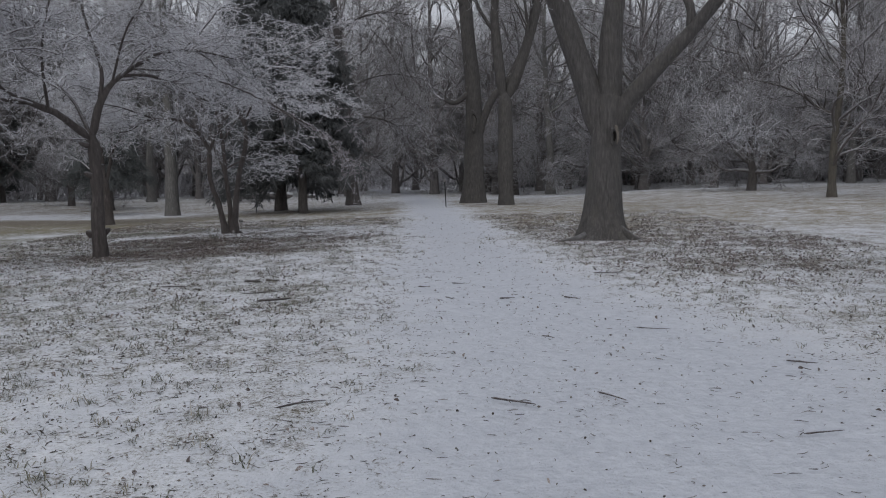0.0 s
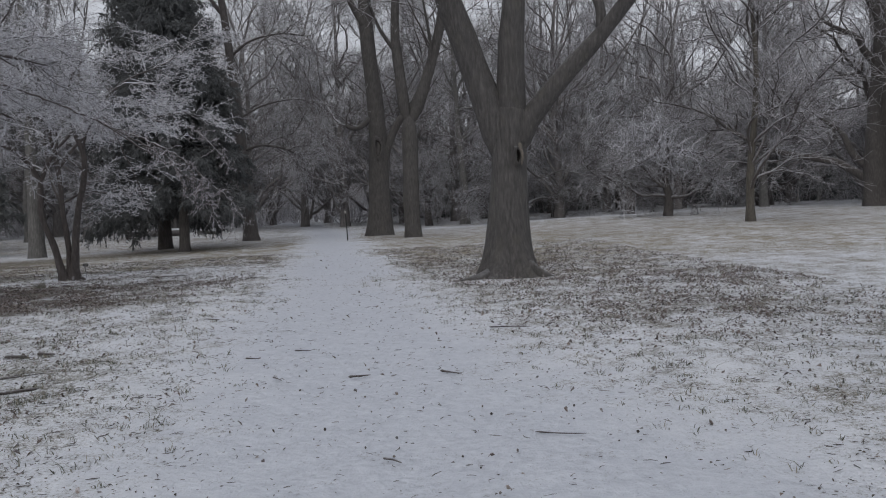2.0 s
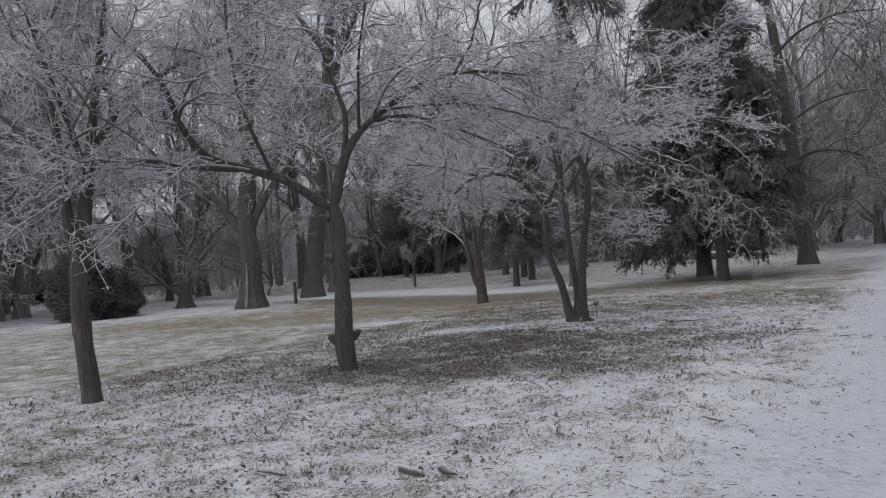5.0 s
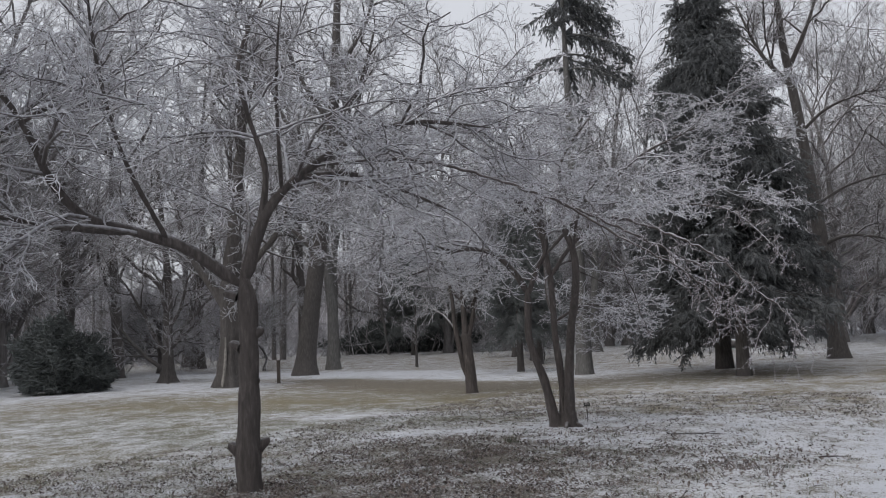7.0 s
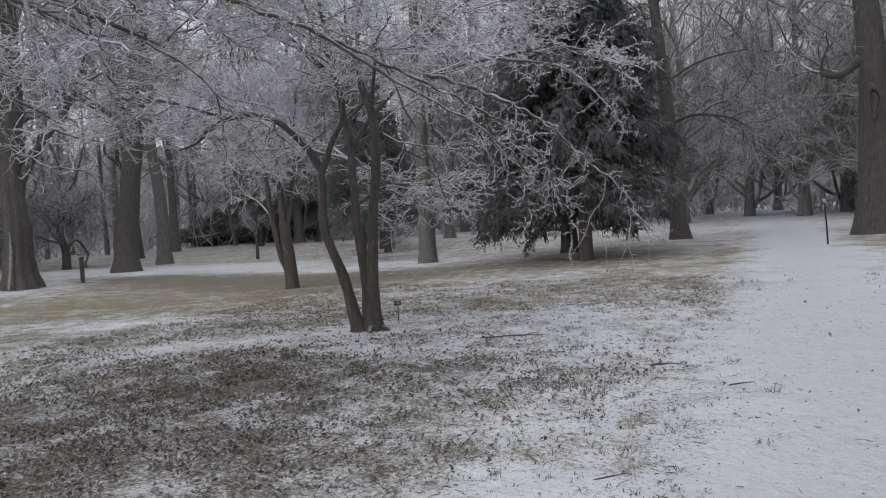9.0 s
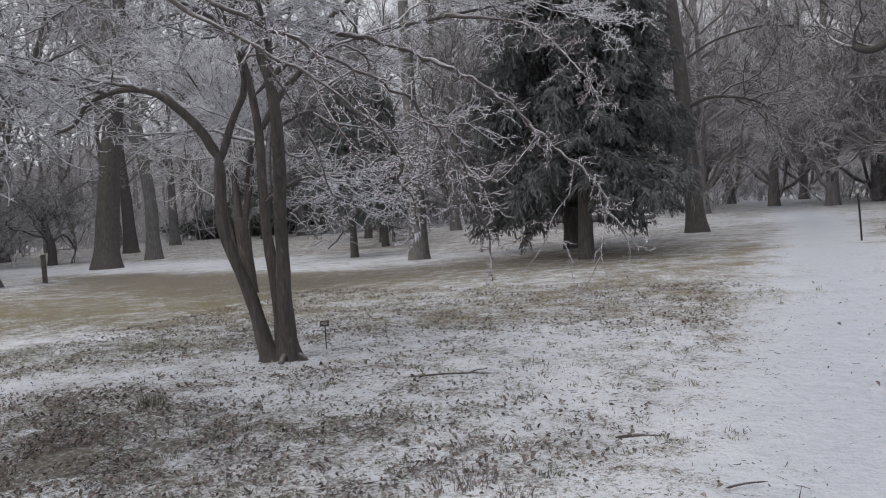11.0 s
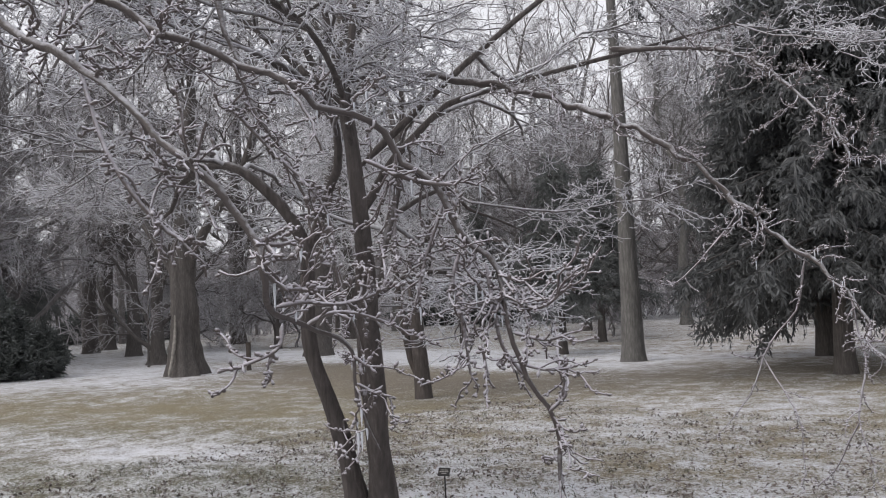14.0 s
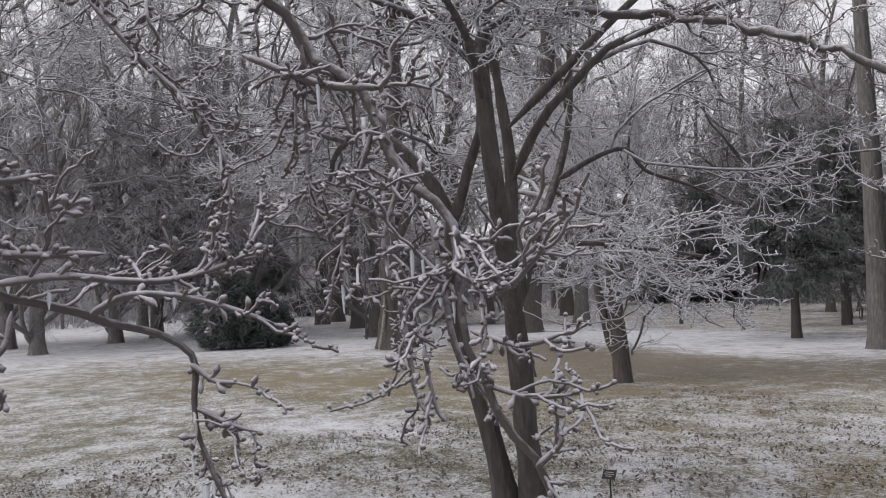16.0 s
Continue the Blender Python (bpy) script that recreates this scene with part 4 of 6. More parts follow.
# the limb beside it that reaches nearest to the path
hanging_branch(82, tree_a, [(-3.3, 15.35, 2.9), (-2.8, 15.65, 2.5), (-2.36, 15.84, 2.2), (-2.136, 15.946, 1.989), (-2.078, 15.988, 1.907), (-2.042, 16.014, 1.844), (-2.016, 16.025, 1.777), (-2.072, 16.075, 1.717),
                            (-2.127, 16.178, 1.675), (-2.136, 16.294, 1.634), (-2.133, 16.307, 1.559), (-2.125, 16.331, 1.463), (-2.112, 16.355, 1.40)],
               0.014, 0.0036, (22, 60, 240), 0.15, 0.0, 0.6, fat=1.2, strands=[
    ([(-2.042, 16.014, 1.844), (-2.063, 16.072, 1.832), (-2.078, 16.138, 1.846)], 0.0048, 0.0032),
    ([(-2.016, 16.025, 1.777), (-2.055, 16.095, 1.751), (-2.068, 16.199, 1.752)], 0.0046, 0.003),
    ([(-2.072, 16.075, 1.717), (-2.08, 16.15, 1.725), (-2.121, 16.269, 1.718), (-2.103, 16.346, 1.738), (-2.098, 16.386, 1.761)], 0.0048, 0.003),
    ([(-2.127, 16.178, 1.675), (-2.099, 16.232, 1.702), (-2.089, 16.319, 1.689), (-2.072, 16.4, 1.658)], 0.0046, 0.003),
    ([(-2.081, 16.1, 1.688), (-2.083, 16.086, 1.639), (-2.115, 16.026, 1.612), (-2.137, 15.995, 1.611)], 0.0044, 0.003),
    ([(-2.132, 16.303, 1.609), (-2.117, 16.328, 1.587), (-2.097, 16.356, 1.582)], 0.0032, 0.0024),
    ([(-2.132, 16.309, 1.551), (-2.117, 16.352, 1.526), (-2.098, 16.381, 1.516)], 0.0032, 0.0024),
    ([(-2.36, 15.84, 2.2), (-2.30, 15.86, 2.05), (-2.25, 15.9, 1.93), (-2.22, 15.96, 1.86), (-2.18, 16.02, 1.84)], 0.0048, 0.003)], busy=4)
# the long arm of the three-stemmed tree
hanging_branch(83, tree_b, [(-4.97, 18.60, 3.28), (-4.86, 18.82, 3.38), (-4.55, 19.14, 3.30), (-4.2, 19.30, 3.19), (-3.85, 19.35, 3.04), (-3.44, 19.36, 2.83), (-3.14, 19.36, 2.65), (-2.84, 19.36, 2.41), (-2.64, 19.35, 2.20), (-2.47, 19.33, 2.03), (-2.03, 19.14, 1.66), (-1.9, 18.95, 1.45), (-1.72, 18.85, 1.25)], 0.033, 0.0055, (56, 170, 1000), 0.22, 0.02, 1.1, [
    ([(-2.25, 19.24, 1.85), (-2.30, 19.2, 1.6), (-2.42, 19.1, 1.4), (-2.50, 19.0, 1.15), (-2.62, 18.9, 1.0)], 0.006, 0.0025),
    ([(-2.42, 19.05, 1.38), (-2.25, 18.98, 1.1), (-2.22, 18.95, 0.82)], 0.0045, 0.0022),
    ([(-2.03, 19.14, 1.66), (-1.98, 19.1, 1.35), (-1.99, 19.0, 1.1), (-1.93, 18.98, 0.85)], 0.0055, 0.0024),
    ([(-1.99, 19.0, 1.1), (-2.1, 19.0, 0.9), (-2.2, 18.97, 0.78)], 0.004, 0.0022),
    ([(-1.85, 18.92, 1.4), (-1.75, 18.95, 1.15), (-1.78, 18.9, 0.95)], 0.0045, 0.0022),
    ([(-2.6, 19.34, 2.13), (-2.75, 19.2, 1.9), (-2.9, 19.1, 1.75), (-3.0, 19.0, 1.8)], 0.006, 0.003)], 0.05)
hanging_branch(84, tree_b, [(-4.2, 17.7, 3.25), (-3.75, 16.95, 3.16), (-3.5, 16.9, 2.6), (-3.35, 17.1, 2.1), (-3.2, 17.2, 1.5)], 0.016, 0.004, (12, 40, 260), 0.3, -0.04, 0.7)
hanging_branch(85, tree_b, [(-3.8, 20.1, 3.5), (-3.0, 20.3, 3.3), (-2.35, 19.9, 2.7), (-2.1, 19.6, 2.35)], 0.02, 0.005, (44, 240, 1100), 0.2, 0.04, 1.2)

AT = foot(-10.87, 24.72)
fixed_tree(
    24, AT, "forked small tree with frosted twigs on the lawn", "tree",
    [([(-10.86, 24.73, -0.1), (-10.92, 24.69, 1.1), (-10.96, 24.65, 1.7)], 0.165, 0.12)],
    [([(-10.95, 24.66, 1.3), (-10.98, 24.64, 2.44), (-11.04, 24.60, 3.37), (-11.1, 24.5, 4.6)], 0.10, 0.02), ([(-10.98, 24.63, 0.5), (-11.16, 24.5, 1.8), (-11.22, 24.45, 2.72), (-11.5, 24.2, 3.8), (-12.3, 23.8, 4.6)], 0.085, 0.015),
     ([(-10.93, 24.68, 1.3), (-10.71, 24.83, 2.42), (-10.68, 24.85, 3.35), (-10.5, 24.9, 4.6)], 0.075, 0.015), ([(-11.0, 24.6, 2.4), (-12, 25, 3.2), (-13, 25.4, 3.6)], 0.05, 0.012),
     ([(-10.8, 24.75, 2.2), (-10.0, 24.2, 3.0), (-9.0, 23.8, 3.4)], 0.05, 0.012), ([(-11.0, 24.6, 3.0), (-10.6, 23.6, 3.8), (-10.2, 22.8, 4.2)], 0.045, 0.012)],
    [(50, (0.8, 2.0), (0.5, 1.1), 7, 0.02, 0.2, 0.025, 0.009, 0.2), (380, (0.4, 1.0), (0.5, 1.2), 5, 0.0, 0.26, 0.012, 0.006, 0.15),
     (3400, (0.15, 0.5), (0.5, 1.2), 3, 0.02, 0.28, 0.008, 0.006, 0.1), (8000, (0.06, 0.22), (0.6, 1.2), 2, 0.03, 0.25, 0.007, 0.006, 0.1)],
    M_SMALLBARK, M_BRANCH, M_TWIG, sides=14, flare=0.25, lobes=0.05, reach=0.2, lumps=0.03, name="small_tree", group="low spreading trees")


# -- tall bare trees: a few shapes, each placed several times
def tall_tree(seed, height, r, m_bark, m_twig, label, first=0.35, spread=1.0, detail=1.0, name="tall_tree", dark=None, flare=0.5, lobes=0.10):
    rng = np.random.default_rng(seed)
    root = thing(name, (0, 0, 0), label, "tree", "tall bare trees")
    lean = rng.normal(size=2) * 0.3
    pts = [(0, 0, -0.2), (lean[0] * 0.1, lean[1] * 0.1, height * 0.15), (lean[0] * 0.4 + 0.1, lean[1] * 0.4, height * 0.4), (lean[0], lean[1], height * 0.7), (lean[0] * 1.6, lean[1] * 1.2, height)]
    bow = rng.normal(size=(4, 2)) * np.array([[0.01], [0.25], [0.5], [0.9]]) * height / 20
    pts = [pts[0]] + [(p[0] + b[0], p[1] + b[1], p[2]) for p, b in zip(pts[1:], bow)]
    c, P, R = bole(rng, pts, r, r * 0.12, 22, 34, flare, lobes, 0.025, 0.45, 0.03)
    part("trunk", [c], m_bark, root)
    P0, R0 = P[None], R[None]
    n1 = int(15 * max(0.8, detail))
    L1 = grow(rng, P0, R0, n1, (height * 0.22 * spread, height * 0.46 * spread), (0.45, 1.05), 12, 0.055, 0.22, first, 0.55, r * 0.36, 0.018)
    L2 = grow(rng, *L1, int(130 * detail), (height * 0.08, height * 0.22), (0.4, 1.1), 7, 0.03, 0.28, 0.2, 0.6, 0.05, 0.012)
    L3 = grow(rng, *L2, int(900 * detail), (height * 0.03, height * 0.10), (0.4, 1.0), 3, 0.01, 0.22, 0.15, 0.6, 0.020, 0.010)
    L4 = grow(rng, *L3, int(2600 * detail), (height * 0.02, height * 0.06), (0.4, 1.1), 2, 0.0, 0.25, 0.1, 0.7, 0.013, 0.009)
    for p, q in zip(*L1):
        part("limb", [tubes(p[None], q[None], 7)], dark or m_bark, root)
    tagged(part("branchwork", [tubes(*L2, 4)], dark or m_bark, root), kind="stuff")
    tagged(part("crown", [tubes(*L3, 3), tubes(*L4, 3)], m_twig, root, "bare fine twigs"), kind="stuff")
    return root


def place_all(proto, spots):
    for i, (x, y, turn, size) in enumerate(spots):
        m = Matrix.Translation(foot(x, y)) @ pose(0, 0, 0, 0, 0, turn)
        if i == 0:
            proto.matrix_basis = m @ Matrix.Scale(size, 4)
        else:
            c = copy_thing(proto, m)
            c.scale = (size, size, size)


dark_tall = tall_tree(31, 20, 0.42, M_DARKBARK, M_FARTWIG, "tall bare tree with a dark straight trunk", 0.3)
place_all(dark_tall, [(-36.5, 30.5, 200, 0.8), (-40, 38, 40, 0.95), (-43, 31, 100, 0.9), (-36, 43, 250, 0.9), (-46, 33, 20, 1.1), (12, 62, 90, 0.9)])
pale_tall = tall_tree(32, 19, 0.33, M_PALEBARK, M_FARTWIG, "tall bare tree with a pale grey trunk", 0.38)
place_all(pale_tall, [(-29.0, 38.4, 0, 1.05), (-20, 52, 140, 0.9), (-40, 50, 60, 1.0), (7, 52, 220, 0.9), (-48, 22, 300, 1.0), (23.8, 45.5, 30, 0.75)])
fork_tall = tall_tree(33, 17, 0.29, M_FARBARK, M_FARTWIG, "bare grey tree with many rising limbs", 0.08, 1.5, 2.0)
# Last three stand in for a hazy conifer-like mass, chosen for paler twigs.
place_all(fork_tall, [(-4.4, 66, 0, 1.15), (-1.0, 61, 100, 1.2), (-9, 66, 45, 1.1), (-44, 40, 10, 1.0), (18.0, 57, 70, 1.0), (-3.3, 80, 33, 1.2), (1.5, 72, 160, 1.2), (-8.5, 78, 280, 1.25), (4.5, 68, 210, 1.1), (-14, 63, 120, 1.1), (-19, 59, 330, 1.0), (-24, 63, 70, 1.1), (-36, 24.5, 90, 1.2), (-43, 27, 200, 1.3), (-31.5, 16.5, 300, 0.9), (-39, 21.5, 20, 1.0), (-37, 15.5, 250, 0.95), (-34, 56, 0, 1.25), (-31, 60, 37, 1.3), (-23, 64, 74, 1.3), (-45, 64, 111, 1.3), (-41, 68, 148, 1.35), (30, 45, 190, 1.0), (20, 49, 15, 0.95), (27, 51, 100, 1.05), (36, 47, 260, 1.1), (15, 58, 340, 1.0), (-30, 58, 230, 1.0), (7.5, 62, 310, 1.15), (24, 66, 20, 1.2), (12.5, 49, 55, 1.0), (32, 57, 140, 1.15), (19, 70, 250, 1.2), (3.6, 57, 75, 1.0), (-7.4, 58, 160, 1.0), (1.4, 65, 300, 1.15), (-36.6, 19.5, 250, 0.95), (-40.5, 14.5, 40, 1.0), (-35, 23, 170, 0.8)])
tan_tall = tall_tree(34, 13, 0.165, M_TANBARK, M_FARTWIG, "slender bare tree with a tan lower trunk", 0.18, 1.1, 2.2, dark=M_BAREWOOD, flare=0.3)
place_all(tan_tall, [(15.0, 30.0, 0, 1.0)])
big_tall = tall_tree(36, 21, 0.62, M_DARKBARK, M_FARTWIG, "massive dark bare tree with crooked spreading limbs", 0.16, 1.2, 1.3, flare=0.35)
place_all(big_tall, [(25.2, 37.4, 0, 1.0), (25.6, 33.2, 150, 0.8)])
TALL_LEVELS = [  # shared by the trees whose main wood is known
    (60, (1.5, 4.0), (0.5, 1.1), 7, 0.04, 0.24, 0.05, 0.015, 0.2), (420, (0.8, 2.2), (0.5, 1.1), 5, 0.02, 0.27, 0.02, 0.009, 0.15), (3000, (0.4, 1.2), (0.5, 1.1), 4, 0.0, 0.28, 0.011, 0.007, 0.1)]
burl = tall_tree(35, 15, 0.36, M_DARKBARK, M_FARTWIG, "old gnarled tree with a ribbed flaring foot", 0.10, 1.1, flare=1.0, lobes=0.26)
place_all(burl, [(-28.5, 28.0, 130, 0.75)])
AT = foot(-21.2, 25.4)
hollow_tree, _ = fixed_tree(
    16, AT, "old hollow tree with a ribbed, widely flaring foot", "tree",
    [([(-21.2, 25.4, -0.15), (-21.22, 25.4, 0.8), (-21.15, 25.4, 1.9), (-21.2, 25.42, 3.2), (-21.0, 25.5, 5.5), (-20.8, 25.6, 8.5)], 0.44, 0.16)],
    [([(-21.15, 25.4, 2.6), (-21.9, 25.1, 3.7), (-22.8, 24.8, 5.0), (-23.2, 24.6, 7.0)], 0.20, 0.04), ([(-21.15, 25.42, 2.9), (-20.5, 25.8, 4.2), (-19.5, 26.2, 5.4), (-18.8, 26.6, 7.4)], 0.18, 0.04),
     ([(-21.0, 25.5, 5.0), (-21.7, 25.9, 7.2), (-22.2, 26.4, 10.0)], 0.14, 0.03), ([(-20.9, 25.55, 6.5), (-20.1, 25.2, 8.6), (-19.6, 24.8, 11.5)], 0.13, 0.03), ([(-20.8, 25.6, 8.2), (-20.9, 25.8, 10.5), (-20.6, 26.0, 13.5)], 0.13, 0.03)],
    TALL_LEVELS, M_DARKBARK, M_BAREWOOD, M_FARTWIG, sides=54, flare=0.95, lobes=0.30, reach=0.38, rough=0.06, lumps=0.07, ribs=0.20, name="tall_tree", group="tall bare trees", skin=40)
for k, (turn, z0, z1, r) in enumerate([(-58, 0.3, 1.9, 0.035)]):
    dx, dy = math.cos(radians(turn)), math.sin(radians(turn))
    c, _, _ = bole(np.random.default_rng(560 + k), [(dx * 0.80, dy * 0.80, z0 - 0.25), (dx * 0.60, dy * 0.60, z0 + 0.25), (dx * 0.47, dy * 0.47, (z0 + z1) / 2), (dx * 0.41, dy * 0.41, z1)], r * 1.5, r, 9, 16, 0, 0, 0.08, 0.2, 0.12)
    part("bare_rib", [c], M_RIB, hollow_tree, "pale bare wood where bark is gone")


AT = foot(-25.6, 33.1)
fixed_tree(
    14, AT, "massive leaning dark tree with a flaring foot", "tree",
    [([(-25.62, 33.1, -0.2), (-25.45, 33.15, 1.6), (-24.95, 33.2, 4.2), (-24.43, 33.22, 6.7), (-23.5, 33.2, 11.8), (-22.9, 33.0, 16.4), (-22.6, 33, 20)], 0.47, 0.12)],
    [([(-24.0, 33.2, 9.0), (-22.8, 33.0, 11.0), (-21.2, 32.6, 12.6), (-20.0, 32.3, 14.8)], 0.20, 0.04), ([(-24.2, 33.2, 8.0), (-25.6, 33.4, 10.4), (-27.2, 33.4, 12.6), (-28.2, 33, 15.6)], 0.20, 0.04),
     ([(-23.6, 33.2, 11.2), (-24.6, 32.2, 13.5), (-25.2, 31.4, 16.5)], 0.15, 0.03), ([(-24.6, 33.2, 5.8), (-23.4, 32.6, 7.2), (-22.0, 32.0, 7.8), (-20.6, 31.6, 8.6)], 0.12, 0.03),
     ([(-24.7, 33.2, 5.4), (-26.2, 32.8, 6.8), (-27.8, 32.4, 7.4), (-29.4, 32.2, 8.8)], 0.12, 0.03), ([(-23.2, 33.1, 13.6), (-22.0, 33.8, 15.6), (-21.2, 34.2, 18.5)], 0.12, 0.03)],
    TALL_LEVELS, M_DARKBARK, M_BAREWOOD, M_FARTWIG, sides=22, flare=0.55, lobes=0.12, reach=0.6, name="tall_tree", group="tall bare trees")
AT = foot(-5.03, 41.4)
fixed_tree(
    15, AT, "dark straight park tree with long level limbs", "tree",
    [([(-5.03, 41.4, -0.2), (-5.12, 41.4, 2.0), (-5.3, 41.4, 5.0), (-5.65, 41.4, 9.5), (-6.0, 41.4, 13.0), (-6.1, 41.4, 17.0)], 0.34, 0.10)],
    [([(-5.2, 41.35, 4.4), (-4.3, 41.2, 4.65), (-3.2, 41.0, 4.45), (-2.4, 41.0, 4.05)], 0.09, 0.025), ([(-5.6, 41.4, 9.0), (-4.6, 41.2, 9.7), (-3.2, 41.0, 10.0), (-1.6, 40.8, 9.8)], 0.075, 0.02),
     ([(-5.85, 41.4, 11.0), (-6.8, 41.0, 12.5), (-7.6, 41.0, 14.8)], 0.12, 0.03), ([(-5.9, 41.4, 11.6), (-5.0, 41.6, 13.5), (-4.2, 42.0, 16.0)], 0.12, 0.03),
     ([(-5.35, 41.5, 6.0), (-4.2, 42.0, 6.7), (-2.6, 42.3, 7.0), (-1.2, 42.4, 6.7)], 0.06, 0.02), ([(-5.5, 41.3, 7.6), (-6.6, 40.9, 8.6), (-7.6, 40.6, 9.2)], 0.09, 0.025)],
    TALL_LEVELS, M_DARKBARK, M_BAREWOOD, M_FARTWIG, sides=20, flare=0.5, lobes=0.10, reach=0.5, name="tall_tree", group="tall bare trees")


def low_far(seed):
    """A low round frosted tree seen across the lawn."""
    rng = np.random.default_rng(seed)
    root = thing("low_tree", (0, 0, 0), "low round-headed tree white with frost", "tree", "frosted lawn trees")
    c, P, R = bole(rng, [(0, 0, -0.2), (0.05, 0, 0.8), (-0.1, 0.1, 1.7), (0.1, 0, 2.6)], 0.2, 0.12, 12, 14, 0.35, 0.05, 0.03, 0.25)
    part("trunk", [c], M_DARKBARK, root)
    L1 = grow(rng, P[None], R[None], 13, (2.4, 4.4), (0.6, 1.2), 12, 0.07, 0.30, 0.45, 0.6, 0.085, 0.02)
    L2 = grow(rng, *L1, 150, (0.9, 2.2), (0.4, 1.1), 8, 0.01, 0.34, 0.15, 0.6, 0.026, 0.008)
    L3 = grow(rng, *L2, 1700, (0.35, 0.95), (0.4, 1.2), 4, -0.02, 0.40, 0.1, 0.6, 0.010, 0.007)
    L4 = grow(rng, *L3, 4200, (0.15, 0.5), (0.4, 1.2), 2, -0.01, 0.3, 0.1, 0.7, 0.009, 0.007)
    for p, q in zip(*L1):
        part("limb", [tubes(p[None], q[None], 6)], M_BAREWOOD, root)
    tagged(part("branchwork", [tubes(*L2, 3)], M_BAREWOOD, root), kind="stuff")
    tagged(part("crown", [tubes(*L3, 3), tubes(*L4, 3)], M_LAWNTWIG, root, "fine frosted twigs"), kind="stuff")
    return root


low_a, low_b = low_far(41), low_far(42)
place_all(low_a, [(15.0, 38.0, 0, 1.2), (9.5, 48, 70, 1.35), (26, 50, 140, 1.6), (33, 46, 300, 1.5), (20, 60, 200, 1.7), (36, 54, 100, 1.6), (10, 64, 310, 1.6), (22, 53, 250, 1.4), (-13.5, 50, 220, 0.9), (-38, 34, 60, 1.2)])
place_all(low_b, [(15.5, 44.9, 0, 1.45), (4.8, 54, 110, 1.35), (13.2, 53, 260, 1.5), (31, 60, 40, 1.7), (27, 56, 200, 1.6), (16, 66, 20, 1.8), (41, 50, 130, 1.6), (3.5, 64, 170, 1.5), (-33, 36, 80, 1.1), (-24, 49, 10, 1.1), (-41, 24, 30, 1.2), (-20.5, 45, 320, 1.0)])


# -- conifers
def conifer(seed, height, radius, r, base, m_bark, m_leaf, label, droop=0.10, n1=110, dense=1.0, sprig=0.035, name="spruce_tree", top=1.0, shape=1.0):
    rng = np.random.default_rng(seed)
    root = thing(name, (0, 0, 0), label, "tree", "park conifers")
    c, P, R = bole(rng, [(0, 0, -0.2), (0.03, 0, height * 0.3), (0, 0.03, height * 0.65), (0, 0, height)], r, r * 0.1, 14, 30, 0.35, 0.06, 0.02, 0.3)
    part("trunk", [c], m_bark, root)
    u = rng.random(n1) ** 0.9
    h = base + (height - base) * u * top
    a = rng.random(n1) * 2 * np.pi
    L = radius * (1 - u * 0.95) ** shape * (0.55 + 0.5 * rng.random(n1) ** 0.6)
    K = 8
    s = np.linspace(0, 1, K)[None]
    dip = L[:, None] * (0.10 * s - droop * 4 * s**2 + droop * 1.3 * s**3)
    Q = np.stack([np.cos(a)[:, None] * L[:, None] * s, np.sin(a)[:, None] * L[:, None] * s, h[:, None] + dip], -1)
    S = 0.05 * (1 - 0.8 * s) * np.ones((n1, 1)) * (L[:, None] / radius * 0.7 + 0.3)
    tagged(part("boughwork", [tubes(Q, S, 5)], m_bark, root), kind="stuff")
    A = grow(rng, Q, S, int(3400 * dense), (0.25, 0.95), (0.5, 1.2), 3, -0.40, 0.16, 0.10, 0.7, 0.03, 0.02, 0.75)
    A = (A[0], sprig * np.array([0.30, 0.24, 0.05])[None] * (0.7 + 0.6 * rng.random((len(A[0]), 1))))
    B = grow(rng, A[0], A[1], int(40000 * dense), (0.08, 0.26), (0.35, 1.2), 2, -0.75, 0.15, 0.03, 0.8, sprig, 0.01)
    C = grow(rng, Q, S, int(900 * dense), (0.2, 0.5), (0.3, 1.4), 3, -0.35, 0.3, 0.04, 0.8, 0.03, 0.02, 3.2)
    C = (C[0], np.array([0.5, 0.9, 0.1])[None] * (0.03 + 0.05 * rng.random((len(C[0]), 1))) * radius / 2.6)
    tagged(part("foliage", [tubes(*A, 3), blades(rng, B[0], sprig * 0.40), tubes(*C, 5)], m_leaf, root, "dark drooping needle sprays", False), kind="stuff")
    return root


spruce = conifer(51, 13.4, 3.35, 0.30, 1.35, M_DARKBARK, M_SPRUCE, "tall dark spruce with drooping boughs to the ground", 0.13, 380, 4.0, 0.038, shape=0.50)
place_all(spruce, [(-7.6, 35.3, 0, 1.0)])
spruce1 = conifer(54, 9.6, 2.8, 0.19, 1.7, M_DARKBARK, M_SPRUCE, "dark spruce standing before a taller one", 0.12, 320, 3.4, 0.036, shape=0.55)
place_all(spruce1, [(-5.65, 30.3, 0, 1.0)])
spruce2 = conifer(52, 8.2, 2.75, 0.19, 1.75, M_DARKBARK, M_PINE, "grey-green spruce with a bare foot and wide low skirts", 0.10, 140, 0.95, 0.036, shape=0.85)
place_all(spruce2, [(-15.85, 35.7, 90, 0.80), (-18.1, 41.4, 200, 0.90), (-35, 53, 70, 1.0), (-33, 57, 140, 1.1), (28.5, 33.5, 30, 1.3), (-52, 30, 100, 1.2)])
drooper = conifer(53, 17, 2.7, 0.31, 10.6, M_PALEBARK, M_SPRUCE, "tall pale-trunked conifer with hanging foliage high up", 0.2, 34, 0.35, 0.042, "hemlock_tree", shape=0.5)
place_all(drooper, [(-12.0, 33.6, 0, 1.0)])


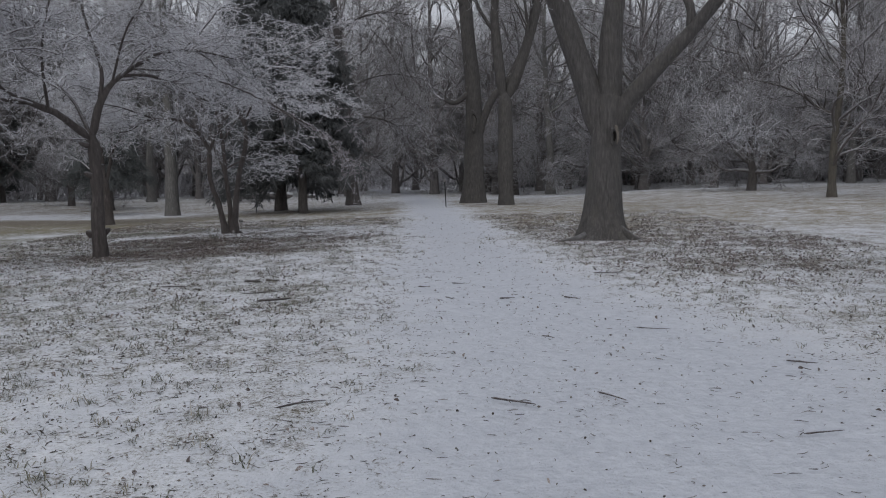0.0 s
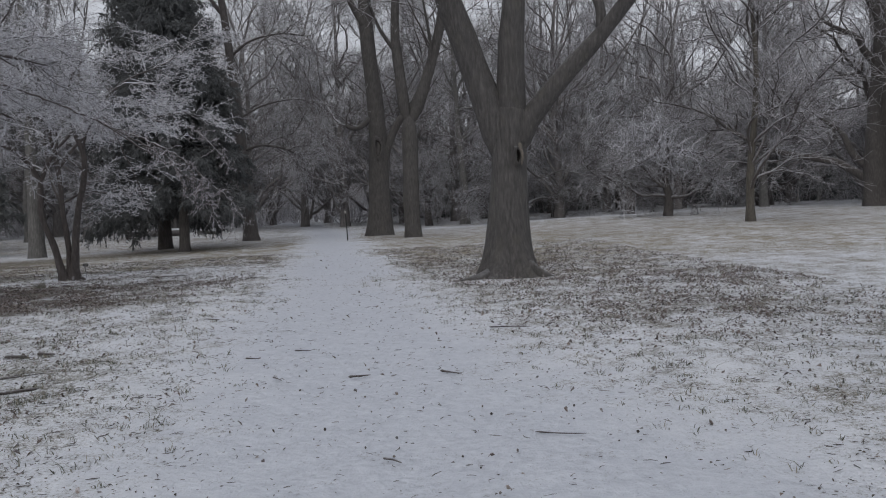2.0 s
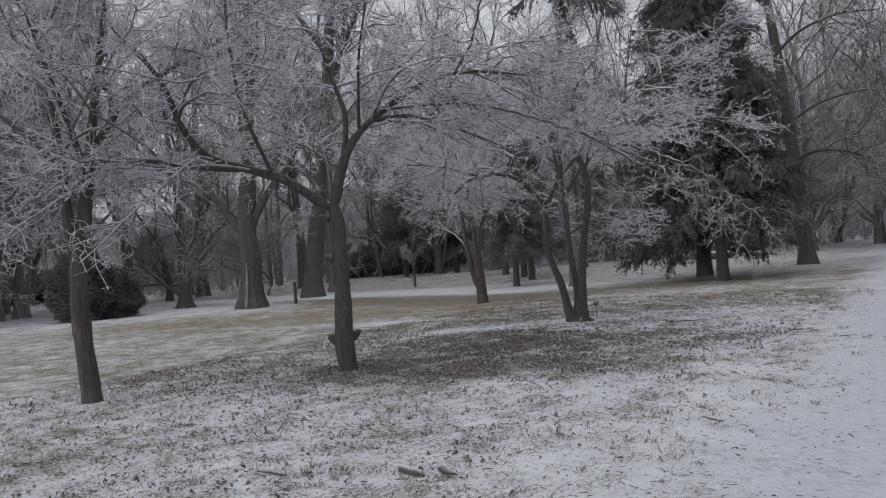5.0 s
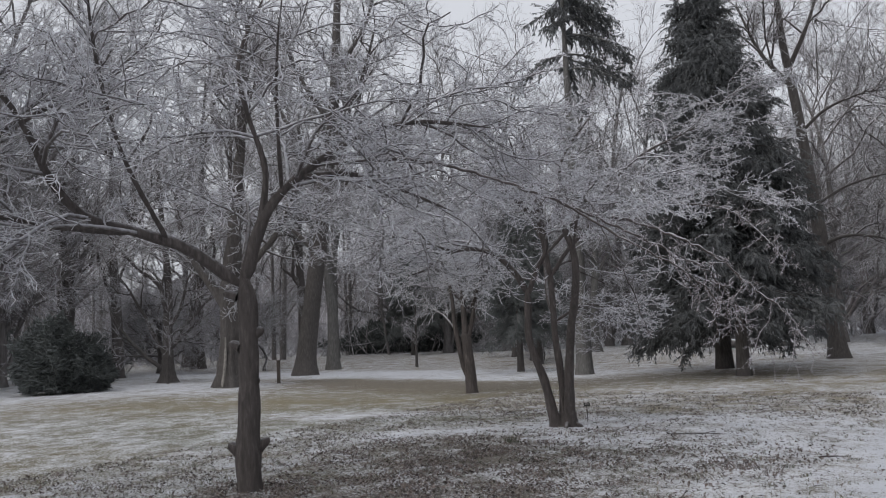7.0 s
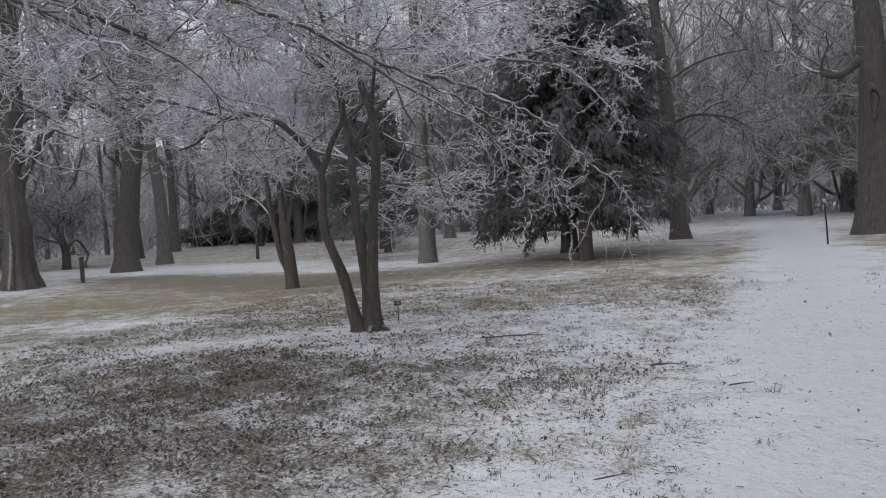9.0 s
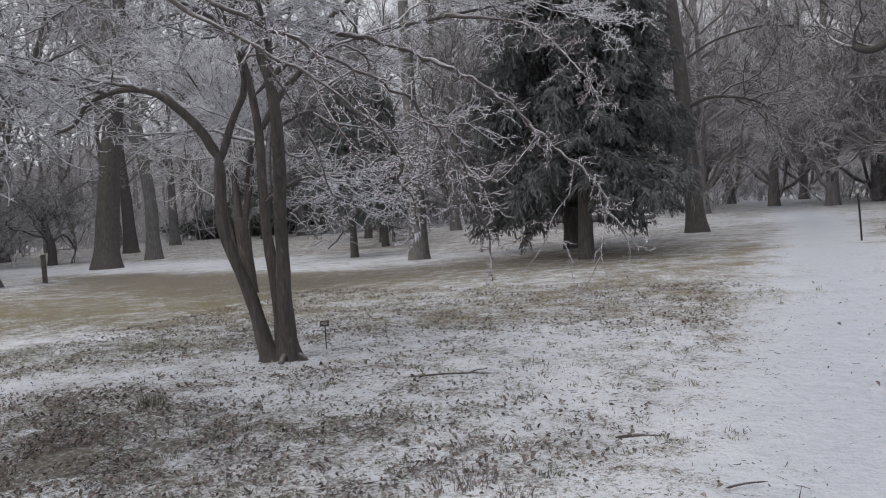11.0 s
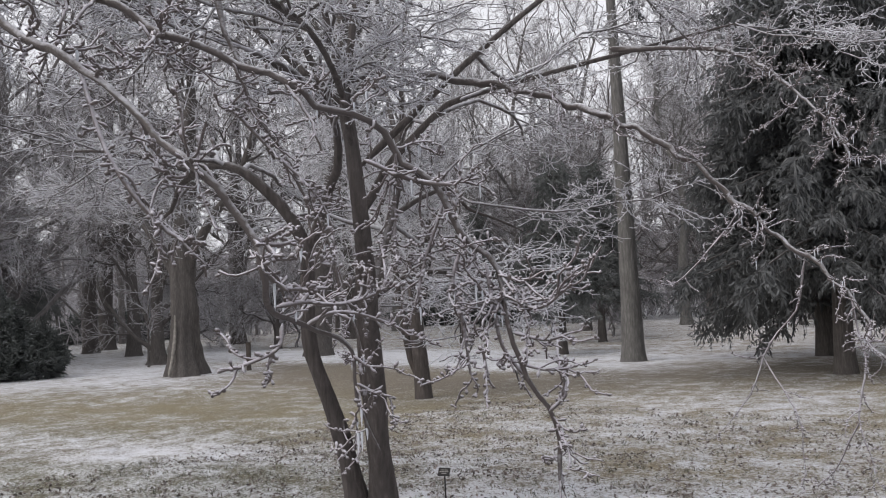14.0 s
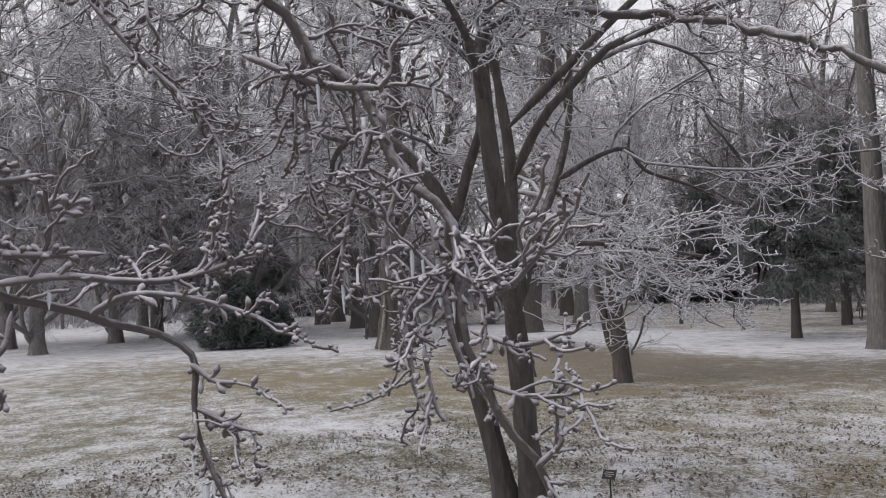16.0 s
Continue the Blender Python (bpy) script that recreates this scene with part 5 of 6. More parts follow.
def leafy_mass(seed, size, n, leaf, name, label, category, m_leaf, stems=6, lobe=None):
    """An evergreen shrub: short stems and a ragged shell of leaf sprays."""
    rng = np.random.default_rng(seed)
    root = thing(name, (0, 0, 0), label, category, "evergreen shrubs")
    sx, sy, sz = size
    d = unit(rng.normal(size=(n, 3)))
    d[:, 2] = np.abs(d[:, 2]) * 1.0
    k = 0.55 + 0.45 * rng.random(n) ** 0.5
    k *= 1 + 0.16 * np.sin(d[:, 0] * 7 + d[:, 2] * 5) + 0.1 * np.sin(d[:, 1] * 13)
    c = d * k[:, None] * np.array([sx, sy, sz]) * np.array([1, 1, 0.92]) + np.array([0, 0, 0.12])
    waist = 0.70 + 0.42 * np.sin(np.clip(c[:, 2] / sz, 0, 1) * 2.6 + 0.15) + 0.13 * np.sin(c[:, 2] * 5.3 + 3 * d[:, 0] + 2 * d[:, 1])
    c[:, :2] *= waist[:, None]
    if lobe:
        side = np.arange(n) % 3 == 0
        c[side] = c[side] * np.array(lobe[3:]) + np.array(lobe[:3])
    w = unit(d + 0.7 * rng.normal(size=(n, 3)) + np.array([0, 0, 0.2]))
    L = leaf * (0.6 + 0.8 * rng.random(n))
    P = np.stack([c, c + unit(w + np.array([0, 0, -0.3])) * L[:, None]], 1)
    R = np.stack([L * 0.17, L * 0.02], 1)
    tagged(part("foliage", [tubes(P, R, 3)], m_leaf, root), kind="stuff")
    for i in range(stems):
        a = i * 2.4
        t, _, _ = bole(rng, [(math.cos(a) * sx * 0.12, math.sin(a) * sy * 0.12, -0.1), (math.cos(a) * sx * 0.3, math.sin(a) * sy * 0.3, sz * 0.35), (math.cos(a) * sx * 0.5, math.sin(a) * sy * 0.5, sz * 0.7)], 0.035, 0.015, 6, 8, 0, 0, 0.05)
        part("stem", [t], M_DARKBARK, root)
    return root


bush = leafy_mass(61, (1.08, 1.08, 2.6), 20000, 0.15, "yew_bush", "dense dark green yew bush standing on the lawn", "bush", M_HEDGE, lobe=(0.5, 1.05, 0.0, 0.75, 0.75, 0.62))
place_all(bush, [(-26.5, 22.0, 0, 1.0)])
hedge = leafy_mass(62, (5.5, 2.2, 2.6), 5500, 0.42, "evergreen_thicket", "dark evergreen thicket at the edge of the woods", "thicket", M_HEDGE)
place_all(hedge, [(-42, 60, 30, 1.0), (-60, 40, 60, 1.0), (17, 74, -12, 1.0), (28, 70, -25, 1.1), (38, 64, -32, 1.0), (48, 57, -40, 1.1), (8, 79, 0, 0.9)])


# -- far woods
def joined(parts):
    off = np.cumsum([0] + [len(v) for v, _ in parts[:-1]])
    return np.concatenate([v for v, _ in parts]), np.concatenate([f + o for (_, f), o in zip(parts, off)])


def far_woods():
    rng = np.random.default_rng(71)
    trunk, twig, spots = [], [], []
    while len(spots) < 245:
        a, d = radians(rng.uniform(-48, 112)), 60 + 70 * rng.random() ** 1.2
        x, y = -math.sin(a) * d - 2, math.cos(a) * d + 8
        if abs(x + 5) < 4 and y < 84:
            continue
        spots.append((x, y))
    for x, y in spots:
        h, r = rng.uniform(13, 24), rng.uniform(0.12, 0.27)
        P = bent([(x, y, -0.6), (x + rng.normal() * 0.3, y, h * 0.4), (x + rng.normal() * 0.8, y + rng.normal() * 0.5, h)], 8)[None]
        R = (r * (1 - 0.85 * np.linspace(0, 1, 8)))[None]
        L1 = grow(rng, P, R, 13, (h * 0.22, h * 0.5), (0.4, 1.05), 5, 0.07, 0.2, 0.10, 0.55, 0.10, 0.03)
        L2 = grow(rng, *L1, 70, (h * 0.08, h * 0.24), (0.4, 1.0), 3, 0.02, 0.22, 0.15, 0.6, 0.045, 0.02)
        L3 = grow(rng, *L2, 330, (h * 0.04, h * 0.13), (0.4, 1.1), 2, 0, 0.25, 0.1, 0.7, 0.030, 0.018)
        trunk += [tubes(P, R, 7), tubes(*L1, 4)]
        twig += [tubes(*L2, 3), tubes(*L3, 3)]
    # brush between the trunks
    n = 13000
    a, d = np.radians(rng.uniform(-50, 114, n)), 62 + 60 * rng.random(n)
    c = np.stack([-np.sin(a) * d - 2, np.cos(a) * d + 8, np.full(n, -0.4)], 1)
    c = c[(np.abs(c[:, 0] + 5) > 3.5) | (c[:, 1] > 82)]
    n = len(c)
    up = unit(rng.normal(size=(n, 3)) * np.array([0.5, 0.5, 0.2]) + np.array([0, 0, 1]))
    L = 1.5 + 4.5 * rng.random(n) ** 1.5
    P = np.stack([c, c + up * (L * 0.5)[:, None], c + unit(up + 0.3 * rng.normal(size=(n, 3))) * L[:, None]], 1)
    R = np.array([0.045, 0.035, 0.02])[None] * np.ones((n, 1))
    S = grow(rng, P, R, 26000, (0.8, 2.2), (0.4, 1.1), 2, 0.02, 0.2, 0.2, 0.8, 0.03, 0.02)
    twig += [tubes(P, R, 3), tubes(*S, 3)]
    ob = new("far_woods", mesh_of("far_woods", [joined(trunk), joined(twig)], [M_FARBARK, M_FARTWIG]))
    tagged(ob, "distant bare grey woods closing the park", "woods", kind="stuff")


far_woods()


def tree_belt():
    """The last line of woods on the horizon, a ragged grey band all round."""
    rng = np.random.default_rng(72)
    n = 720
    a = np.linspace(0, 2 * np.pi, n, endpoint=False)
    top = 19 + 3 * np.sin(a * 9) + 2 * np.sin(a * 23 + 1) + 3.2 * rng.random(n)
    ring = np.stack([np.cos(a) * 190, np.sin(a) * 190 + 20, np.full(n, -2.0)], 1)
    rows = [ring, ring * np.array([1.0, 1.0, 0]) + np.stack([0 * a, 0 * a, top * 0.5], 1), ring * np.array([1.02, 1.02, 0]) + np.stack([0 * a, 0 * a, top], 1)]
    v = np.concatenate(rows)
    i = np.arange(n)
    j = (i + 1) % n
    f = np.concatenate([np.stack([i + k * n, j + k * n, j + (k + 1) * n, i + (k + 1) * n], 1) for k in range(2)])
    m, nn, l, b = material("hazy_woods")
    streak = noise_node(nn, l, scaled_position(nn, l, 1.2, 1.2, 0.12), 1.0, 6, 0.7)
    l.new(ramp_node(nn, l, streak, [(0.3, (0.13, 0.12, 0.122)), (0.7, (0.27, 0.26, 0.27))]), b.inputs["Base Color"])
    b.inputs["Roughness"].default_value = 1.0
    tagged(new("backdrop", mesh_of("backdrop", [(v, f)], m)), "hazy belt of bare woods on the horizon", "backdrop", kind="structure")


tree_belt()


# ---- the tree at the verge whose roots reach the path ----
AT = foot(4.9, 6.45)
root_tree, _ = fixed_tree(
    91, AT, "stout old tree with roots running over the snow", "tree",
    [([(4.9, 6.45, -0.15), (4.92, 6.45, 0.6), (4.97, 6.45, 1.6), (5.05, 6.5, 3.5), (5.1, 6.5, 6)], 0.36, 0.25)],
    [([(5.08, 6.5, 5.2), (4.7, 6.9, 7.5), (4.3, 7.4, 10)], 0.18, 0.05), ([(5.1, 6.5, 5.4), (5.8, 6.2, 7.8), (6.5, 6.0, 11)], 0.18, 0.05)],
    [(20, (1.2, 2.6), (0.5, 1.1), 7, 0.03, 0.2, 0.05, 0.012, 0.4), (120, (0.7, 1.6), (0.5, 1.1), 5, 0.02, 0.25, 0.016, 0.006, 0.2), (500, (0.4, 0.9), (0.5, 1.1), 4, 0.0, 0.28, 0.008, 0.005, 0.2)],
    M_MAPLE, M_BAREWOOD, M_TWIG, sides=26, flare=0.5, lobes=0.16, reach=0.3, name="old_tree", skin=40)
for k, (pts, a, b) in enumerate([
        ([(4.75, 6.45, 0.13), (4.5, 6.44, 0.08), (4.25, 6.43, 0.06), (4.0, 6.42, 0.035), (3.72, 6.40, -0.03)], 0.075, 0.022),
        ([(4.62, 6.3, 0.16), (4.3, 6.1, 0.07), (4.0, 5.95, 0.04), (3.72, 5.8, -0.01)], 0.10, 0.03), ([(4.7, 6.2, 0.12), (4.3, 5.85, 0.05), (3.95, 5.62, 0.02), (3.66, 5.5, -0.02)], 0.08, 0.02),
        ([(4.7, 6.6, 0.14), (4.45, 6.75, 0.06), (4.2, 6.85, 0.0)], 0.09, 0.03)]):
    c, _, _ = bole(np.random.default_rng(92 + k), local(pts, AT), a, b, 12, 20, 0.3, 0, 0.08, 0.2, 0.08)
    part("root", [c], M_MAPLE, root_tree)
c, _, _ = bole(np.random.default_rng(96), local([(3.2, 15.7, 0.40), (2.94, 15.55, 0.19), (2.70, 15.45, 0.11), (2.42, 15.34, 0.075), (2.14, 15.26, 0.06), (1.9, 15.2, 0.02)], maple.location), 0.17, 0.025, 16, 24, 0, 0, 0.06, 0.15, 0.06)
part("root", [c], M_MAPLE, maple)
c, _, _ = bole(np.random.default_rng(98), local([(3.45, 15.6, 0.38), (3.7, 15.4, 0.18), (3.95, 15.28, 0.06), (4.15, 15.2, -0.02)], maple.location), 0.18, 0.03, 14, 20, 0, 0, 0.06, 0.15, 0.06)
part("root", [c], M_MAPLE, maple)


# ---- small fixtures ----
def box(bm, size, m=None):
    r = bmesh.ops.create_cube(bm, size=1, matrix=(m or Matrix()) @ Matrix.Diagonal((*size, 1)))
    return r["verts"]


def bevelled(size, at=(0, 0, 0), turn=(0, 0, 0), edge=0.004):
    bm = bmesh.new()
    box(bm, size)
    bmesh.ops.bevel(bm, geom=bm.edges[:], offset=edge, segments=2, affect="EDGES")
    bmesh.ops.transform(bm, matrix=pose(*at, *turn), verts=bm.verts)
    return bm


def rod(points, r0, r1=None, sides=10, k=8):
    P = bent(points, k)
    R = np.linspace(r0, r1 or r0, k)
    P = np.concatenate([P[:1], P, P[-1:]])
    R = np.concatenate([[0.0], R, [0.0]])
    P[0] -= 1e-4 * unit(P[2] - P[1])
    P[-1] += 1e-4 * unit(P[-2] - P[-3])
    return [tubes(P[None], R[None], sides)]


label = thing("plant_label", foot(-5.23, 19.6), "small black plant label on a thin stake", "label")
part("stake", rod([(0, 0, -0.05), (0, 0, 0.25)], 0.006), M_BLACK, label)
plate = part("plate", bevelled((0.096, 0.006, 0.070), (0, -0.012, 0.265), (-38, 0, 0), 0.002), M_BLACK, label, "tilted black plate")
for i, (w, z) in enumerate([(0.06, 0.014), (0.072, 0.0), (0.045, -0.014)]):
    b = bevelled((w, 0.0012, 0.005), (0, -0.0045, z), (0, 0, 0), 0.0004)
    bmesh.ops.transform(b, matrix=pose(0, -0.012, 0.265, -38, 0, 0), verts=b.verts)
    part("text_bar", b, M_POLE, plate)
label.rotation_euler = (0, 0, radians(28))

post = thing("marker_post", foot(-20.7, 27.1), "weathered dark wooden post with a snowy sloping cap", "post")
part("post_shaft", bevelled((0.11, 0.11, 0.82), (0, 0, 0.36), (0, 0, 0), 0.01), M_POST, post)
part("cap", bevelled((0.145, 0.13, 0.03), (0, 0, 0.79), (10, 0, 0), 0.008), M_POST, post)
post.rotation_euler = (0, 0, radians(35))
stake = thing("path_stake", foot(-0.02, 32.0), "thin leaning metal stake at the edge of the path", "stake")
part("stake_rod", rod([(0.02, 0, -0.1), (0, 0, 0.5), (-0.03, 0, 1.05)], 0.022), M_BLACK, stake)
part("stake_tip", rod([(-0.03, 0, 1.03), (-0.033, 0, 1.13)], 0.032), M_POLE, stake, "pale stake tip")
for i, (x, y, h) in enumerate([(-24.9, 40.4, 1.55), (-27.1, 27.0, 1.9)]):
    sap = thing("sapling", foot(x, y), "thin dark sapling trunk on the lawn", "sapling", "saplings")
    rng = np.random.default_rng(200 + i)
    c, P, R = bole(rng, [(0, 0, -0.1), (0.02, 0, 0.8), (0.0, 0.03, 2.2), (0.1, 0.05, 4.2)], 0.085 if i == 0 else 0.045, 0.015, 10, 18, 0.15, 0, 0.05)
    part("trunk", [c], M_DARKBARK, sap)
    L1 = grow(rng, P[None], R[None], 16, (0.6, 1.5), (0.5, 1.0), 6, 0.04, 0.2, 0.45, 0.6, 0.02, 0.006)
    L2 = grow(rng, *L1, 160, (0.25, 0.7), (0.5, 1.1), 4, 0, 0.25, 0.15, 0.7, 0.009, 0.006)
    L3 = grow(rng, *L2, 260, (0.1, 0.35), (0.5, 1.1), 3, 0, 0.25, 0.1, 0.7, 0.007, 0.006)
    tagged(part("crown", [tubes(*L1, 4), tubes(*L2, 3), tubes(*L3, 3)], M_FARTWIG, sap, "thin bare twigs"), kind="stuff")

tripod = thing("pole_tripod", foot(33.0, 56.0), "tripod of pale peeled poles standing by the trees", "tripod")
for pts in ([(-1.1, 0, -0.1), (-0.35, 0.1, 4.6)], [(0.1, -0.6, -0.1), (0.95, 0.0, 4.6)], [(0.95, 0.5, -0.1), (1.35, 0.1, 4.4)]):
    part("pole", rod(pts, 0.07, 0.05), M_POLE, tripod)
part("crossbar", rod([(0.45, -0.25, 2.6), (1.35, 0.25, 2.7)], 0.05), M_POLE, tripod)


def car(name, at, turn, paint, label, snow=0.0):
    """A parked saloon with body, glasshouse, wheels and lamps."""
    ob = thing(name, at, label, "car", "parked cars")
    bm = bmesh.new()
    prof = [(-2.2, 0.35), (-2.2, 0.78), (-1.9, 0.93), (-0.7, 1.0), (0.9, 0.98), (1.95, 0.88), (2.2, 0.7), (2.2, 0.35)]
    rows = []
    for y, k in ((-0.88, 0.94), (-0.80, 1.0), (0.80, 1.0), (0.88, 0.94)):
        rows.append([bm.verts.new((x * (0.985 if k < 1 else 1), y, 0.35 + (z - 0.35) * k)) for x, z in prof])
    for a, b in zip(rows, rows[1:]):
        for i in range(len(prof)):
            j = (i + 1) % len(prof)
            bm.faces.new((a[i], a[j], b[j], b[i]))
    bm.faces.new(rows[0][::-1]), bm.faces.new(rows[-1])
    bmesh.ops.recalc_face_normals(bm, faces=bm.faces)
    part("body", bm, paint, ob)
    bm = bmesh.new()
    low = [bm.verts.new(p) for p in ((-1.75, -0.78, 0.94), (1.05, -0.78, 0.97), (1.05, 0.78, 0.97), (-1.75, 0.78, 0.94))]
    top = [bm.verts.new(p) for p in ((-1.2, -0.62, 1.42), (0.35, -0.62, 1.42), (0.35, 0.62, 1.42), (-1.2, 0.62, 1.42))]
    for i in range(4):
        bm.faces.new((low[i], low[(i + 1) % 4], top[(i + 1) % 4], top[i]))
    bm.faces.new(top)
    part("window_band", bm, M_GLASS, ob, "dark window glass")
    part("roof", bevelled((1.62, 1.26, 0.05), (-0.42, 0, 1.435), (0, 0, 0), 0.02), M_CARWHITE if snow else paint, ob, "snow-covered roof" if snow else "")
    for x in (-1.35, 1.4):
        for y in (-0.82, 0.82):
            w = part("wheel", [tubes(np.array([[(x, y - 0.1, 0.32), (x, y - 0.1, 0.32), (x, y + 0.1, 0.32), (x, y + 0.1, 0.32)]]) + np.array([[[0, -0.001, 0], [0, 0, 0], [0, 0, 0], [0, 0.001, 0]]]), np.array([[0.02, 0.32, 0.32, 0.02]]), 18)], M_RUBBER, ob)
            part("rim", [tubes(np.array([[(x, y - 0.106, 0.32), (x, y - 0.105, 0.32), (x, y + 0.105, 0.32), (x, y + 0.106, 0.32)]]), np.array([[0.01, 0.2, 0.2, 0.01]]), 14)], M_POLE, w)
    for y in (-0.6, 0.6):
        part("headlight", bevelled((0.06, 0.3, 0.12), (2.19, y, 0.68), (0, 0, 0), 0.02), M_GLASS, ob)
    ob.rotation_euler = (0, 0, radians(turn))
    return ob


car("parked_car", foot(8.4, 84.0), 5, M_CARWHITE, "white parked car across the far lawn", 0)
car("parked_car", foot(12.6, 84.6), 5, M_CARWHITE, "white parked car across the far lawn", 0)

# the far house with its white porch
house = thing("house", foot(-10.8, 114.0), "far house with a white columned porch", "house")
part("wall", bevelled((13, 8, 5.6), (0, 4, 2.7), (0, 0, 0), 0.03), plain("grey_siding", (0.16, 0.155, 0.15), (0.24, 0.235, 0.23), 2, 0.8), house)
bm = bmesh.new()
v = [bm.verts.new(p) for p in ((-6.9, -0.4, 5.4), (6.9, -0.4, 5.4), (6.9, 8.4, 5.4), (-6.9, 8.4, 5.4), (-6.9, 4, 8.4), (6.9, 4, 8.4))]
for q in ((0, 1, 5, 4), (2, 3, 4, 5), (0, 4, 3), (1, 2, 5), (3, 2, 1, 0)):
    bm.faces.new([v[i] for i in q])
part("roof", bm, M_ROOF, house)
part("porch_roof", bevelled((5.2, 2.2, 0.3), (1.8, -1.1, 2.75), (0, 0, 0), 0.03), M_SIDING, house)
part("porch_floor", bevelled((5.2, 2.2, 0.3), (1.8, -1.1, 0.12), (0, 0, 0), 0.03), M_SIDING, house)
for i in range(5):
    part("porch_column", rod([(-0.6 + i * 1.2, -2.0, 0.2), (-0.6 + i * 1.2, -2.0, 2.7)], 0.12), M_SIDING, house)
for x in (-4.8, -2.4, 1.0, 3.2):
    for z in (1.5, 4.1):
        w = part("window", bevelled((1.1, 0.08, 1.5), (x, -0.03, z), (0, 0, 0), 0.02), M_SIDING, house)
        part("pane", bevelled((0.9, 0.06, 1.3), (x, -0.07, z), (0, 0, 0), 0.01), M_GLASS, w)

house.scale = (0.5, 0.5, 0.5)

bench = thing("park_bench", foot(-3.15, 98.0), "dark wooden park bench beside the far path", "bench")
for i in range(4):
    part("seat_slat", bevelled((1.7, 0.09, 0.035), (0, -0.2 + i * 0.11, 0.45), (0, 0, 0), 0.008), M_POST, bench)
for i in range(3):
    part("back_slat", bevelled((1.7, 0.03, 0.09), (0, 0.24 + i * 0.03, 0.58 + i * 0.12), (-12, 0, 0), 0.008), M_POST, bench)
for x in (-0.7, 0.7):
    for y, h in ((-0.2, 0.44), (0.22, 0.86)):
        part("leg", bevelled((0.07, 0.07, h), (x, y, h / 2 - 0.02), (0, 0, 0), 0.008), M_POST, bench)
bench.scale = (0.8, 0.8, 0.8)


# ---- felled logs beyond the spruces ----
def felled_log(seed, a, b, r):
    rng = np.random.default_rng(seed)
    at = foot(*a)
    end = (b[0] - a[0], b[1] - a[1], float(ground_z(*b)) - at[2] + r * 0.85)
    root = thing("felled_log", at, "sawn tree trunk on the lawn with snow on top", "log", "felled logs")
    P = np.linspace((0, 0, r * 0.85), end, 12)
    c, Q, R = bole(rng, P, r, r * 0.85, 14, 12, 0, 0, 0.05, 0.3, 0.05)
    v = c[0].reshape(12, 14, 3)
    caps = np.concatenate([v[:1] * 0 + v[0].mean(0), v, v[-1:] * 0 + v[-1].mean(0)])
    k = 14
    ring = np.arange(13)[:, None] * k + np.arange(k)[None]
    nxt = np.arange(13)[:, None] * k + (np.arange(k)[None] + 1) % k
    part("trunk", [(caps.reshape(-1, 3), np.stack([ring, nxt, nxt + k, ring + k], -1).reshape(-1, 4))], M_FARBARK, root)
    top = Q + np.array([0, 0, r * 0.62])
    w, f = tubes(top[None], (R * 0.72)[None] * np.array([[0.3, 0.9] + [1] * 8 + [0.9, 0.3]]), 10)
    w[:, 2] = np.where(w[:, 2] > np.repeat(top[:, 2], 10), np.repeat(top[:, 2], 10) + (w[:, 2] - np.repeat(top[:, 2], 10)) * 0.65, w[:, 2])
    part("snow_cap", [(w, f)], M_SNOWCAP, root, "smooth cap of snow")


M_SNOWCAP = plain("fresh_snow", (0.66, 0.68, 0.72), (0.76, 0.775, 0.81), 5, 0.8, 0, 0.3)
felled_log(301, (-13.6, 53.6), (-10.6, 53.0), 0.26)
felled_log(302, (-14.9, 54.6), (-14.7, 56.4), 0.20)
felled_log(303, (-14.2, 54.3), (-14.0, 56.0), 0.20)
felled_log(304, (-10.4, 54.0), (-9.3, 54.6), 0.15)

def grass_tuft(seed, at, n, height, spread, mat, label):
    """A clump of stiff blades bending outwards."""
    rng = np.random.default_rng(seed)
    ob = thing("grass_tuft", foot(*at), label, "tuft", "tufts on the lawn")
    a, r = rng.random(n) * 2 * np.pi, spread * np.sqrt(rng.random(n))
    base = np.stack([np.cos(a) * r, np.sin(a) * r, np.full(n, -0.01)], 1)
    H = height * (0.5 + 0.7 * rng.random(n))
    out = np.stack([np.cos(a), np.sin(a), 0 * a], 1) * (H * (0.1 + 0.5 * rng.random(n)))[:, None]
    P = np.stack([base, base + out * 0.3 + np.stack([0 * a, 0 * a, H * 0.6], 1), base + out + np.stack([0 * a, 0 * a, H], 1)], 1)
    tagged(part("blade_clump", [tubes(P, np.array([[0.003, 0.0024, 0.0008]]) * np.ones((n, 1)), 3)], mat, ob), kind="stuff")


grass_tuft(501, (-5.22, 17.24), 90, 0.11, 0.10, M_GRASS, "grey-green grass tuft standing out of the snow")
grass_tuft(502, (-2.05, 16.48), 90, 0.07, 0.18, M_LEAF, "brown withered weed clump on thin snow")
grass_tuft(503, (-1.72, 16.35), 45, 0.06, 0.11, M_LEAF, "brown withered weed clump on thin snow")


